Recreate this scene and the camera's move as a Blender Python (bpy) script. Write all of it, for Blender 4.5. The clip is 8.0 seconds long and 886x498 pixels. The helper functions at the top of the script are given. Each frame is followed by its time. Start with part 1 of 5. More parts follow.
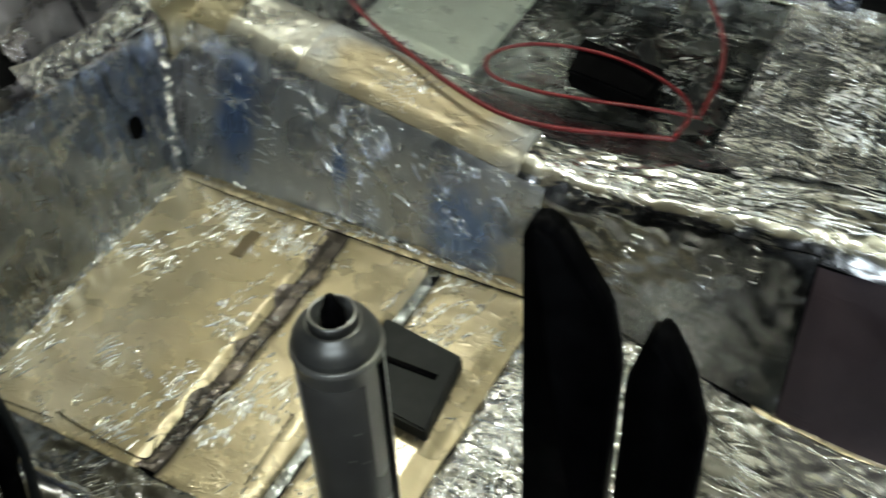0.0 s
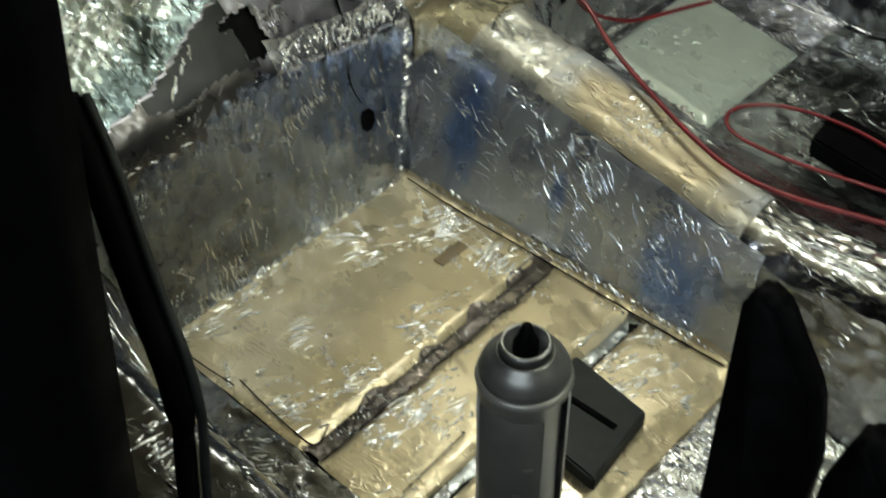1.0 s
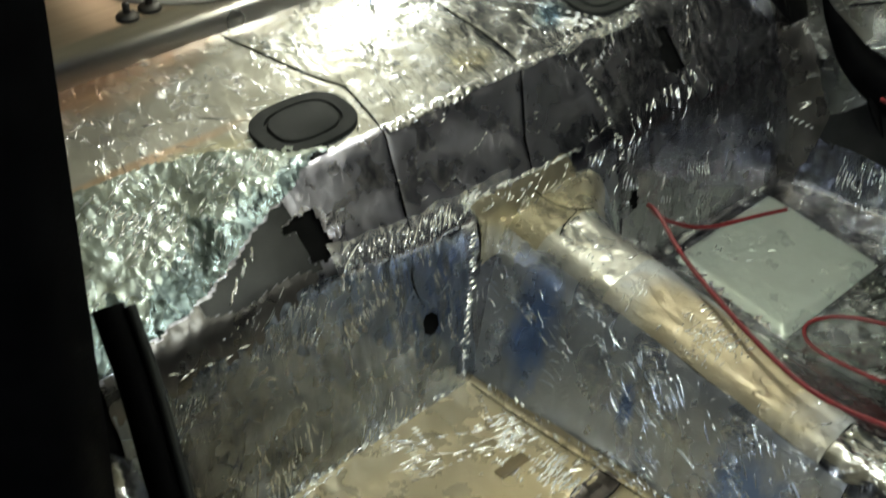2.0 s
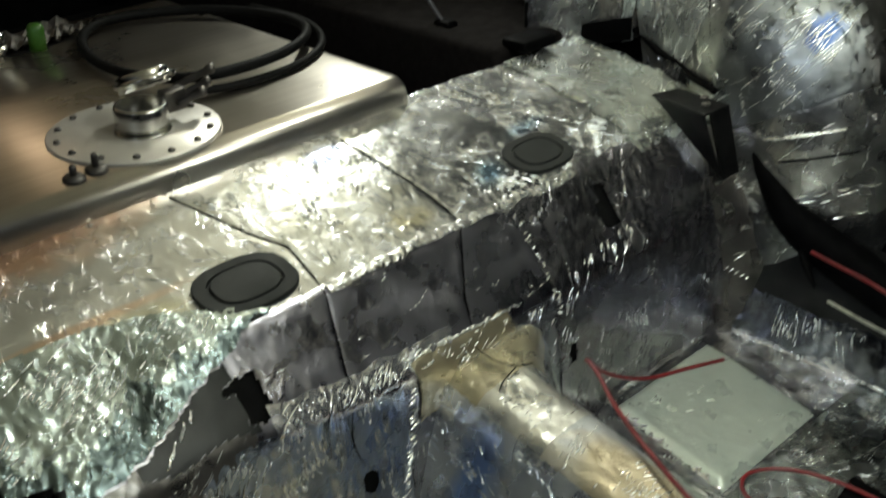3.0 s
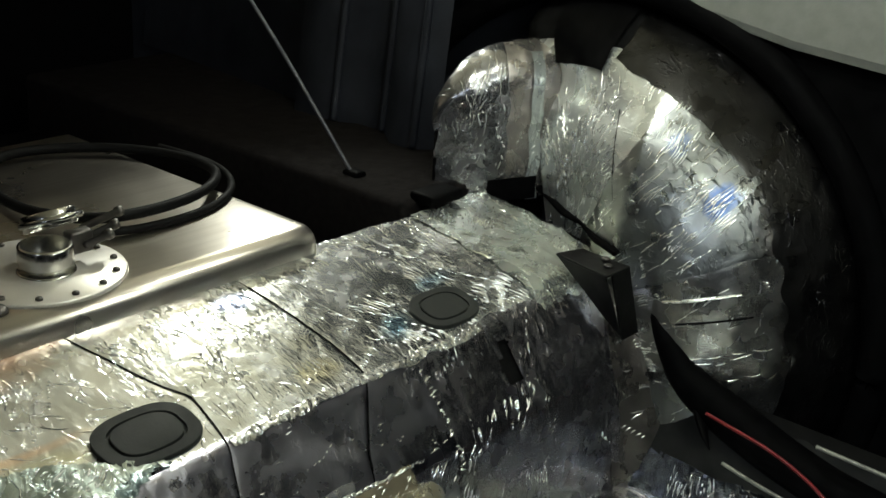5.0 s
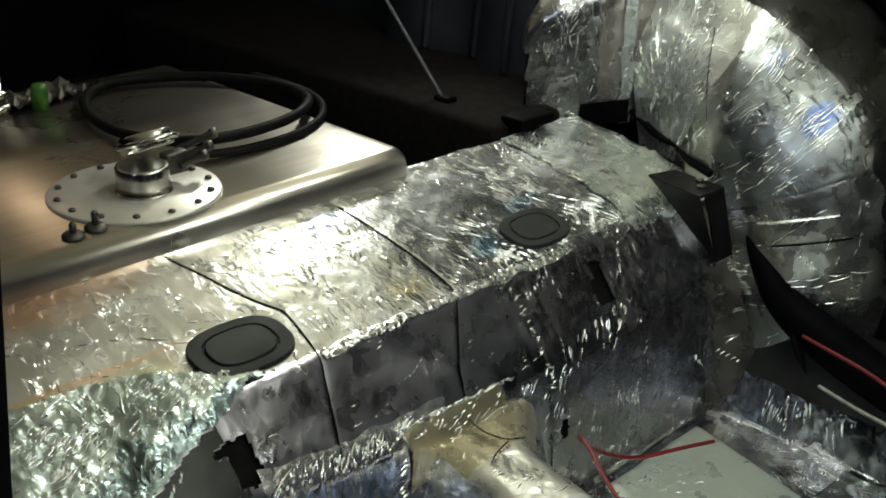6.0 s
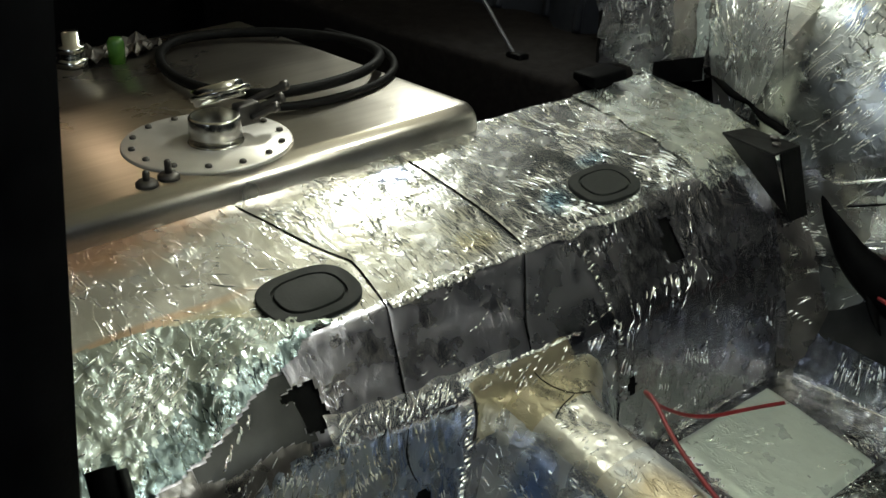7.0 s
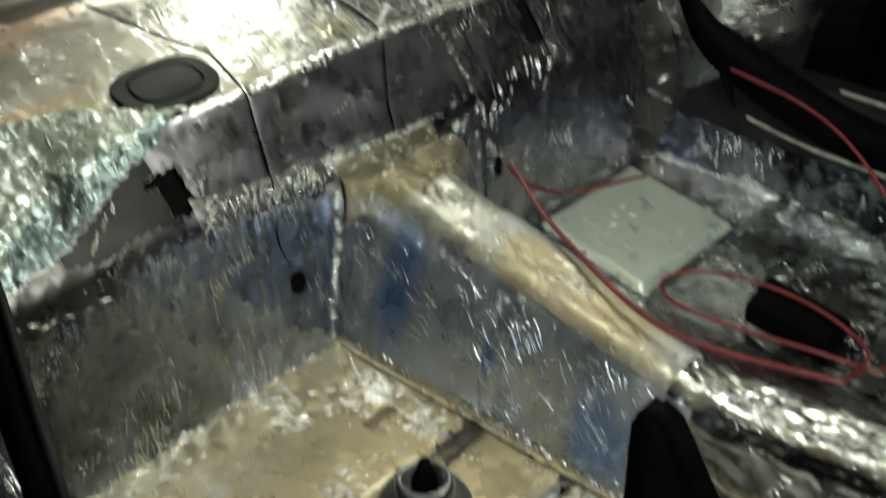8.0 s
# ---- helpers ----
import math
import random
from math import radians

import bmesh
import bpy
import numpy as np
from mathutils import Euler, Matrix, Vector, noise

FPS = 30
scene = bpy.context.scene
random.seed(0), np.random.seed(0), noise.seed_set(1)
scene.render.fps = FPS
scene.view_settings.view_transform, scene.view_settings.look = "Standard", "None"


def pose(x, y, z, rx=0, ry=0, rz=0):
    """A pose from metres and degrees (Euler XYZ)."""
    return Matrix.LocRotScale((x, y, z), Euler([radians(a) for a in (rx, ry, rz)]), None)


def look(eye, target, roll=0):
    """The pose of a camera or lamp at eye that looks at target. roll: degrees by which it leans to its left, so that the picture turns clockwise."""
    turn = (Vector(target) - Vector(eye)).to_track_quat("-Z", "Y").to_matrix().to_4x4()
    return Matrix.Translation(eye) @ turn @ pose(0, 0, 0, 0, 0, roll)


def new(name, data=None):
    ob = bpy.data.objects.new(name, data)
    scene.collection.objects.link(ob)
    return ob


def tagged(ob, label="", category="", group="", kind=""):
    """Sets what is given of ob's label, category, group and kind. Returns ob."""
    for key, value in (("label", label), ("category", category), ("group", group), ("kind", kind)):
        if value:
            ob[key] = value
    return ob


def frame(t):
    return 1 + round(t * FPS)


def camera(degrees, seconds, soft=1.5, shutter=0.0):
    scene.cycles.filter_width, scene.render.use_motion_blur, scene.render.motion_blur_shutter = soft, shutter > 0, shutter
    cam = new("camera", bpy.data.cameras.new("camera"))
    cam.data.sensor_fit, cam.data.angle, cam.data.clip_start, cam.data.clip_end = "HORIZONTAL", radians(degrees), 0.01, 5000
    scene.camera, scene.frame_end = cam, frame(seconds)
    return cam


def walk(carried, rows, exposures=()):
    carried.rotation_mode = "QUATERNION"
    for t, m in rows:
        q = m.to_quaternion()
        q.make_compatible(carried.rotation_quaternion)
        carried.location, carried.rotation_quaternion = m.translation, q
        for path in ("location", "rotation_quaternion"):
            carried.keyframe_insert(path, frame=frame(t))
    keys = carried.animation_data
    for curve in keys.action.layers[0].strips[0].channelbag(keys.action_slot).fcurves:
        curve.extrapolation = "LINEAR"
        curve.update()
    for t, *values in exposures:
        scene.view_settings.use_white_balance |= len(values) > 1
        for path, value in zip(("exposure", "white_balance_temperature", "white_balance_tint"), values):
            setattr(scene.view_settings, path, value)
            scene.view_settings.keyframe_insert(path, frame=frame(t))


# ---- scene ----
cam = camera(40.6, 8.0, shutter=0.5)
PATH = [
    (0, (-0.759, -0.773, 0.874), (0.483, -0.051, -0.517), -3.3),
    (0.5, (-0.751, -0.765, 0.865), (0.384, 0.146, -0.508), -2.6),
    (1, (-0.749, -0.755, 0.862), (0.329, 0.249, -0.491), -0.9),
    (1.5, (-0.734, -0.739, 0.869), (0.358, 0.399, -0.361), -2.1),
    (1.7, (-0.719, -0.739, 0.858), (0.372, 0.455, -0.318), -2.0),
    (2.8, (-0.701, -0.734, 0.869), (0.541, 0.511, -0.084), -1.0),
    (3, (-0.696, -0.753, 0.9), (0.557, 0.496, -0.032), -1.0),
    (3.5, (-0.695, -0.734, 0.926), (0.699, 0.41, 0.06), 3.1),
    (4, (-0.708, -0.716, 0.909), (0.749, 0.427, 0.154), 3.8),
    (4.2, (-0.71, -0.705, 0.912), (0.76, 0.445, 0.193), 3.8),
    (5.3, (-0.712, -0.735, 0.925), (0.709, 0.457, 0.179), 3.0),
    (5.5, (-0.714, -0.737, 0.905), (0.675, 0.48, 0.137), 2.2),
    (6, (-0.713, -0.746, 0.892), (0.602, 0.522, 0.08), 1.4),
    (6.5, (-0.718, -0.748, 0.878), (0.552, 0.549, 0.039), 1.3),
    (7, (-0.714, -0.756, 0.873), (0.5, 0.582, 0.015), 0.6),
    (7.5, (-0.707, -0.808, 0.86), (0.523, 0.474, -0.057), -1.1),
    (8, (-0.729, -0.812, 0.813), (0.529, 0.314, -0.26), -0.4),
]
walk(cam, [(t, look(e, g, r)) for t, e, g, r in PATH])

# ---- world and light ----
world = bpy.data.worlds.new("night_garage")
scene.world = world
world.use_nodes = True
world.node_tree.nodes["Background"].inputs[0].default_value = (0.35, 0.45, 0.6, 1)
world.node_tree.nodes["Background"].inputs[1].default_value = 0.02


def area_lamp(name, eye, target, sx, sy, watts, colour):
    data = bpy.data.lights.new(name, "AREA")
    data.shape, data.size, data.size_y, data.energy, data.color = "RECTANGLE", sx, sy, watts, colour
    ob = new(name, data)
    ob.matrix_world = look(eye, target)
    return ob


# the work light hung under the roof at the tail, and unseen fill lamps added round it
def fill_bulb(name, eye, watts, colour, radius):
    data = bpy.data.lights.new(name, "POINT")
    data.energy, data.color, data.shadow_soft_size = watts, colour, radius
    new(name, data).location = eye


reflector = bpy.data.lights.new("work_light", "SPOT")
reflector.energy, reflector.color, reflector.shadow_soft_size = 17.0, (0.96, 1.0, 0.88), 0.05
reflector.spot_size, reflector.spot_blend = radians(124), 0.45
new("work_light", reflector).matrix_world = look((0.78, 0.86, 0.93), (0.12, -0.05, 0.88))
# point lamps without fittings, added to brighten the foil and raise glints
fill_bulb("fill_roof", (0.12, -0.5, 1.08), 3.8, (0.92, 1.0, 0.95), 0.05)
fill_bulb("fill_front", (0.05, -0.95, 1.05), 8.5, (0.92, 1.0, 0.95), 0.08)
fill_bulb("fill_arch_glare", (0.4, 0.05, 1.1), 6, (0.93, 1.0, 0.98), 0.04)
fill_bulb("fill_boot", (-0.1, 1.12, 0.86), 0.25, (1.0, 0.74, 0.5), 0.04)
# unseen cold area lamp, added as fill through the open door
area_lamp("fill_door_cold", (-1.7, -1.0, 1.5), (0.05, -0.1, 0.1), 1.4, 0.5, 16, (0.78, 0.89, 1.0))

# ---- materials ----


def node_mat(name):
    m = bpy.data.materials.new(name)
    m.use_nodes = True
    n, l = m.node_tree.nodes, m.node_tree.links
    return m, n, l, n["Principled BSDF"]


def tex(n, l, scale, detail=4.0, kind="FBM", rough=0.55, stretch=(1, 1, 1), distortion=0.0, turn=(0, 0, 0)):
    co = n.new("ShaderNodeTexCoord")
    mp = n.new("ShaderNodeMapping")
    mp.inputs["Scale"].default_value = stretch
    mp.inputs["Rotation"].default_value = turn
    l.new(co.outputs["Object"], mp.inputs["Vector"])
    t = n.new("ShaderNodeTexNoise")
    t.noise_type = kind
    t.inputs["Scale"].default_value, t.inputs["Detail"].default_value = scale, detail
    t.inputs["Roughness"].default_value, t.inputs["Distortion"].default_value = rough, distortion
    l.new(mp.outputs[0], t.inputs["Vector"])
    return t


def ramp(n, l, src, a, b, ca, cb):
    r = n.new("ShaderNodeValToRGB")
    r.color_ramp.elements[0].position, r.color_ramp.elements[1].position = a, b
    r.color_ramp.elements[0].color, r.color_ramp.elements[1].color = (*ca, 1), (*cb, 1)
    l.new(src, r.inputs[0])
    return r


def bump(n, l, height, strength, distance, below=None):
    b = n.new("ShaderNodeBump")
    b.inputs["Strength"].default_value, b.inputs["Distance"].default_value = strength, distance
    l.new(height, b.inputs["Height"])
    if below:
        l.new(below.outputs[0], b.inputs["Normal"])
    return b


def cells(n, l, scale, warp):
    """Pyramid-like facets with sharp ridges, as in crumpled foil."""
    co = n.new("ShaderNodeTexCoord")
    t = tex(n, l, scale * 0.45, 2)
    mix = n.new("ShaderNodeVectorMath")
    mix.operation = "MULTIPLY_ADD"
    l.new(t.outputs["Color"], mix.inputs[0])
    mix.inputs[1].default_value = (warp, warp, warp)
    l.new(co.outputs["Object"], mix.inputs[2])
    v = n.new("ShaderNodeTexVoronoi")
    v.feature = "DISTANCE_TO_EDGE"
    v.inputs["Scale"].default_value = scale
    l.new(mix.outputs[0], v.inputs["Vector"])
    return v.outputs["Distance"]


def times(n, l, a, b):
    m = n.new("ShaderNodeMath")
    m.operation = "MULTIPLY"
    l.new(a, m.inputs[0])
    l.new(b, m.inputs[1])
    return m.outputs[0]


def foil(name, light, dark, rough=0.2, crumple=1.0, lines=1.0, facets=0.4, grain=(1, 0.22, 0.4), slant=(0.3, 0.2, 0.6), metal=1.0, film=0.0, size=1.0, strokes=2, ridges=0.0, fold=(1, 0.16, 1), tint=(0.34, 0.66)):
    """Aluminium-faced butyl sheet: patchy sheen, crumpled facets, thin wrinkle lines, pressed grain."""
    m, n, l, p = node_mat(name)
    big = tex(n, l, 7, 5, distortion=0.6)
    col = ramp(n, l, big.outputs[0], *tint, dark, light)
    l.new(col.outputs[0], p.inputs["Base Color"])
    p.inputs["Metallic"].default_value = metal
    rr = ramp(n, l, tex(n, l, 26, 4).outputs[0], 0.3, 0.75, (rough * 0.7,) * 3, (rough * 1.7,) * 3)
    l.new(rr.outputs[0], p.inputs["Roughness"])
    soft = tex(n, l, 22, 3, distortion=0.8, stretch=(1, 1, 0.8))
    b = bump(n, l, soft.outputs[0], 0.4 * min(crumple, 1.4), 0.004)
    # facets gather in some places and leave others smooth
    where = ramp(n, l, tex(n, l, 11, 3).outputs[0], 0.44, 0.66, (0.08,) * 3, (1, 1, 1))
    b = bump(n, l, times(n, l, cells(n, l, 62 * size, 0.02), where.outputs[0]), min(facets * 1.3, 1.0), 0.004 / size * max(1.0, facets), b)
    b = bump(n, l, times(n, l, cells(n, l, 150 * size, 0.008), where.outputs[0]), min(facets, 1.0), 0.002 / size, b)
    # thin ridges running slantwise, in clusters
    patch = ramp(n, l, tex(n, l, 8, 3, distortion=0.5).outputs[0], 0.46, 0.6, (0.22,) * 3, (1, 1, 1))
    for k, (sc, turn) in enumerate(((50, (0.5, 0.3, 0.7)), (85, (0.9, 0.2, -0.5)), (40, (0.2, 0.8, 1.3)), (60, (-0.6, 0.4, 0.2)))[:strokes]):
        t = tex(n, l, sc, 2, stretch=(1, 0.36, 0.5), turn=turn, distortion=0.7)
        r = n.new("ShaderNodeValToRGB")
        e = r.color_ramp.elements
        e[0].position, e[1].position = 0.47, 0.53
        e[0].color = e[1].color = (0, 0, 0, 1)
        mid = e.new(0.5)
        mid.color = (1, 1, 1, 1)
        l.new(t.outputs[0], r.inputs[0])
        gate = ramp(n, l, tex(n, l, 38 + 9 * k, 2, stretch=(1, 0.6, 0.8), turn=turn).outputs[0], 0.5, 0.58, (0, 0, 0), (1, 1, 1))
        b = bump(n, l, times(n, l, patch.outputs[0], times(n, l, r.outputs[0], gate.outputs[0])), min(0.8 * lines, 1.0), 0.0011 * max(1.0, lines), b)
    streak = tex(n, l, 170, 3, stretch=grain, turn=slant, distortion=0.5)
    b = bump(n, l, times(n, l, streak.outputs[0], patch.outputs[0]), min(0.45 * crumple, 1.0), 0.0014 * max(1.0, crumple), b)
    if ridges:
        # long folds pulled along the sheet
        for sc, turn, keep in ((26, (0.0, 0.0, 0.12), 0.5), (60, (0.0, 0.0, -0.1), 0.42)):
            t = tex(n, l, sc, 3, kind="RIDGED_MULTIFRACTAL", stretch=fold, turn=turn, distortion=0.5)
            r = ramp(n, l, t.outputs[0], keep, 1.0, (0, 0, 0), (1, 1, 1))
            b = bump(n, l, r.outputs[0], min(1.0, ridges), 0.16 / sc * ridges, b)
    fine = tex(n, l, 700, 2)
    b = bump(n, l, fine.outputs[0], 0.15, 0.0004, b)
    l.new(b.outputs[0], p.inputs["Normal"])
    # a clear coat on top, added for sharper glints
    p.inputs["Coat Weight"].default_value, p.inputs["Coat Roughness"].default_value = film, 0.17
    p.inputs["Coat IOR"].default_value = 1.6
    l.new(b.outputs[0], p.inputs["Coat Normal"])
    return m


def tinted(m, colour, centre, radii, turn=0.0, soft=0.35, ragged=0.5):
    """Puts reflected colour or shade into a foil: an uneven oval about centre, in the thing's own metres."""
    n, l = m.node_tree.nodes, m.node_tree.links
    p = n["Principled BSDF"]
    old = p.inputs["Base Color"].links[0].from_socket
    co, mp, ln = n.new("ShaderNodeTexCoord"), n.new("ShaderNodeMapping"), n.new("ShaderNodeVectorMath")
    mp.vector_type = "TEXTURE"
    mp.inputs["Location"].default_value, mp.inputs["Rotation"].default_value, mp.inputs["Scale"].default_value = centre, (0, 0, turn), radii
    l.new(co.outputs["Object"], mp.inputs["Vector"])
    ln.operation = "LENGTH"
    l.new(mp.outputs[0], ln.inputs[0])
    add = n.new("ShaderNodeMath")
    add.operation = "MULTIPLY_ADD"
    l.new(tex(n, l, 26, 4, distortion=0.8).outputs[0], add.inputs[0])
    add.inputs[1].default_value = ragged
    l.new(ln.outputs["Value"], add.inputs[2])
    k = ramp(n, l, add.outputs[0], 1 + 0.5 * ragged - soft, 1 + 0.5 * ragged, (1, 1, 1), (0, 0, 0))
    mix = n.new("ShaderNodeMix")
    mix.data_type = "RGBA"
    l.new(k.outputs[0], mix.inputs["Factor"])
    l.new(old, mix.inputs["A"])
    mix.inputs["B"].default_value = (*colour, 1)
    l.new(mix.outputs["Result"], p.inputs["Base Color"])


def plain(name, a, b, rough, metal=0.0, scale=40, relief=0.2, size=0.0008, spec=0.5):
    m, n, l, p = node_mat(name)
    t = tex(n, l, scale, 5)
    col = ramp(n, l, t.outputs[0], 0.3, 0.7, a, b)
    l.new(col.outputs[0], p.inputs["Base Color"])
    p.inputs["Metallic"].default_value = metal
    p.inputs["Specular IOR Level"].default_value = spec
    rr = ramp(n, l, tex(n, l, scale * 0.4, 3).outputs[0], 0.3, 0.7, (rough * 0.8,) * 3, (min(1, rough * 1.2),) * 3)
    l.new(rr.outputs[0], p.inputs["Roughness"])
    bb = bump(n, l, tex(n, l, scale * 8, 3).outputs[0], relief, size)
    l.new(bb.outputs[0], p.inputs["Normal"])
    return m


# tones of one silver foil, most with its reflections and shade in the colour
SILVER = foil("silver_foil", (0.68, 0.69, 0.72), (0.42, 0.42, 0.46), 0.19, 0.8, 0.8, 0.2, film=0.8)
# RISER to LOWER: darker copies, the wall's shade put into the colour
RISER = foil("foil_riser_shade", (0.37, 0.37, 0.395), (0.28, 0.28, 0.305), 0.21, 0.5, 0.7, 0.05, (0.9, 0.9, 0.16), (0.1, 0.1, 0.3), metal=0.92, film=0.8, ridges=0.15, fold=(1, 1, 0.2))
FARWALL = foil("foil_far_wall_shade", (0.34, 0.325, 0.345), (0.15, 0.142, 0.152), 0.21, 0.5, 0.7, 0.04, (0.9, 0.9, 0.16), (0.1, 0.1, 0.3), metal=0.94, film=0.7, ridges=0.2, fold=(1, 1, 0.2))
SMOOTH = foil("foil_smooth_shade", (0.32, 0.31, 0.345), (0.26, 0.252, 0.285), 0.26, 0.4, 0.4, 0.02, (0.9, 0.9, 0.16), (0.1, 0.1, 0.3), film=0.5)
LOWER = foil("foil_lower_shade", (0.44, 0.49, 0.57), (0.15, 0.168, 0.2), 0.23, 0.9, 0.9, 0.06, (1.0, 1.0, 0.12), (0.05, 0.1, 0.2), metal=0.97, film=0.55, ridges=0.7, fold=(1, 1, 0.16))
# the wall's left end is painted darker still, as shade
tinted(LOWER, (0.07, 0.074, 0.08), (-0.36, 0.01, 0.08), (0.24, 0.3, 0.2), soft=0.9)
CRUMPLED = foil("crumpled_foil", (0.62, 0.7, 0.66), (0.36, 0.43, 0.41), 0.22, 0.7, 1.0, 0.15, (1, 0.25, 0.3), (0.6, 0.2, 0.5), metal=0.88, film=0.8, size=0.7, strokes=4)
# copy of CRUMPLED with the lower half's shade put into its colour
CRUMPLESHADE = foil("crumpled_foil_shade", (0.26, 0.32, 0.32), (0.09, 0.125, 0.13), 0.22, 0.7, 1.0, 0.15, (1, 0.25, 0.3), (0.6, 0.2, 0.5), metal=0.92, film=0.35, size=0.7, strokes=4)
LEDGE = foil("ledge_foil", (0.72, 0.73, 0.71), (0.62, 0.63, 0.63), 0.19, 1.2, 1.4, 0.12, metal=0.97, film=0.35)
# blue and tan tinges of the ledge glare, painted into the colour
tinted(LEDGE, (0.5, 0.56, 0.82), (0.14, 0.275, 0.33), (0.05, 0.03, 0.1), soft=0.6)
tinted(LEDGE, (0.76, 0.72, 0.56), (0.14, 0.13, 0.3), (0.05, 0.03, 0.1), soft=0.6)
LEDGEA = foil("ledge_foil_copper_reflection", (0.76, 0.76, 0.74), (0.66, 0.66, 0.65), 0.2, 0.6, 0.8, 0.05, metal=0.9, film=0.25)
# copper and tan reflections beside the tank, painted into the colour
tinted(LEDGEA, (0.8, 0.53, 0.39), (-0.3, 0.33, 0.34), (0.36, 0.12, 0.3), soft=0.6)
tinted(LEDGEA, (0.84, 0.64, 0.5), (-0.27, 0.168, 0.31), (0.19, 0.011, 0.1), 0.05, 0.6, 0.3)
tinted(LEDGEA, (0.74, 0.72, 0.58), (-0.2, 0.15, 0.3), (0.1, 0.03, 0.1), soft=0.6)
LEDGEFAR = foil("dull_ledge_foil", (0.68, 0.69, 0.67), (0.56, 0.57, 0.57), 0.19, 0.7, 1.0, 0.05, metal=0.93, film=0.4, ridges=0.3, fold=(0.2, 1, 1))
# blue reflections round the second plug, painted into the colour
tinted(LEDGEFAR, (0.36, 0.54, 0.68), (0.285, 0.143, 0.3), (0.046, 0.027, 0.1), 0.5, 0.7, 0.25)
tinted(LEDGEFAR, (0.4, 0.54, 0.66), (0.4, 0.188, 0.31), (0.06, 0.018, 0.1), 0.1, 0.8, 0.25)
PALEEND = foil("pale_crumpled_foil", (0.76, 0.8, 0.74), (0.52, 0.55, 0.52), 0.23, 0.6, 0.9, 0.08, metal=0.88, film=0.8)
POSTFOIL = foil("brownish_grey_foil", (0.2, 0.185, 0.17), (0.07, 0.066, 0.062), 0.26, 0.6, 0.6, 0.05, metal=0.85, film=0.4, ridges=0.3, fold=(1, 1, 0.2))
# tan reflected from the headliner is put into these foils' colour
GOLD = foil("foil_gold_reflection", (0.6, 0.505, 0.315), (0.5, 0.415, 0.245), 0.25, 0.5, 0.4, 0.06, metal=0.55, film=1.0)
TAN = foil("foil_tan_reflection", (0.5, 0.51, 0.49), (0.36, 0.37, 0.36), 0.42, 1.0, 1.1, 0.16, metal=0.5, film=0.15)
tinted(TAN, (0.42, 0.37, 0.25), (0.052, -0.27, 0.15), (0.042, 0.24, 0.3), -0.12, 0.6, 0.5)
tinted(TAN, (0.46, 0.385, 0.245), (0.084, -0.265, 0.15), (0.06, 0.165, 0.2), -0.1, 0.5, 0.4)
GOLDCRUMPLE = foil("crumpled_foil_tan_reflection", (0.6, 0.54, 0.36), (0.36, 0.32, 0.22), 0.28, 0.6, 0.8, 0.15, metal=0.7, film=1.0)
PALEGOLD = foil("foil_pale_tan_reflection", (0.74, 0.73, 0.65), (0.5, 0.49, 0.43), 0.26, 0.7, 0.8, 0.15, metal=0.75, film=0.8)
# the groove's brown shade is put into this copy's colour
BROWN = foil("groove_foil_shade", (0.34, 0.29, 0.25), (0.06, 0.05, 0.045), 0.24, 1.5, 1.0, 1.4, metal=0.8, film=0.6)
BLUE = foil("foil_blue_reflections", (0.78, 0.8, 0.8), (0.58, 0.6, 0.62), 0.25, 0.8, 0.7, 0.08, (0.9, 0.9, 0.18), (0.1, 0.1, 0.2), metal=0.88, film=0.9, ridges=0.7, fold=(1, 1, 0.14))
# blue patches: reflected cold light put into the foil's colour
for centre, radii in (((0.03, -0.065, 0.08), (0.2, 0.055, 0.13)), ((0.02, -0.35, 0.05), (0.2, 0.085, 0.1)), ((0.03, -0.2, 0.07), (0.2, 0.018, 0.05))):
    tinted(BLUE, (0.3, 0.44, 0.78), centre, radii, soft=0.75, ragged=0.7)
tinted(BLUE, (0.76, 0.78, 0.74), (0.03, -0.25, 0.06), (0.2, 0.05, 0.06), soft=0.9)
PALE = foil("pale_foil", (0.64, 0.71, 0.62), (0.54, 0.6, 0.52), 0.32, 0.4, 0.5, 0.05, metal=0.45, film=0.8)
GREY = foil("grey_foil", (0.4, 0.42, 0.41), (0.22, 0.24, 0.24), 0.22, 0.7, 0.8, 0.15, film=0.8)
RIDGED = foil("ridged_dark_foil", (0.5, 0.5, 0.48), (0.26, 0.26, 0.25), 0.18, 0.4, 0.5, 0.06, film=1.0, ridges=0.6)
# near sill foil, darkened in the colour to read as shaded
SILLFOIL = foil("near_sill_foil_shade", (0.2, 0.2, 0.195), (0.06, 0.06, 0.06), 0.17, 0.8, 1.0, 0.3, film=0.6)
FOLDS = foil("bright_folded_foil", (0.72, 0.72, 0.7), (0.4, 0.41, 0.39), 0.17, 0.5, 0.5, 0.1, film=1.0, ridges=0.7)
# far sill foil with the shade below the sill put into its colour
DARKLOW = foil("far_sill_foil_shade", (0.2, 0.215, 0.245), (0.055, 0.06, 0.07), 0.17, 0.8, 0.8, 0.05, metal=0.97, film=0.5, ridges=0.8, fold=(1, 1, 0.2))
MAROON = foil("dull_maroon_film", (0.085, 0.06, 0.062), (0.05, 0.036, 0.04), 0.4, 0.4, 0.4, 0.05, metal=0.3, film=0.15)
SHARDS = foil("sharply_crumpled_foil", (0.74, 0.74, 0.72), (0.42, 0.42, 0.41), 0.18, 1.0, 1.6, 0.7, metal=0.92, film=1.0, strokes=4)
# lightened in the colour for the light the bend reflects
BENDFOIL = foil("bend_foil_lit", (0.8, 0.79, 0.8), (0.56, 0.55, 0.56), 0.2, 0.7, 0.8, 0.08, metal=0.9, film=0.8)
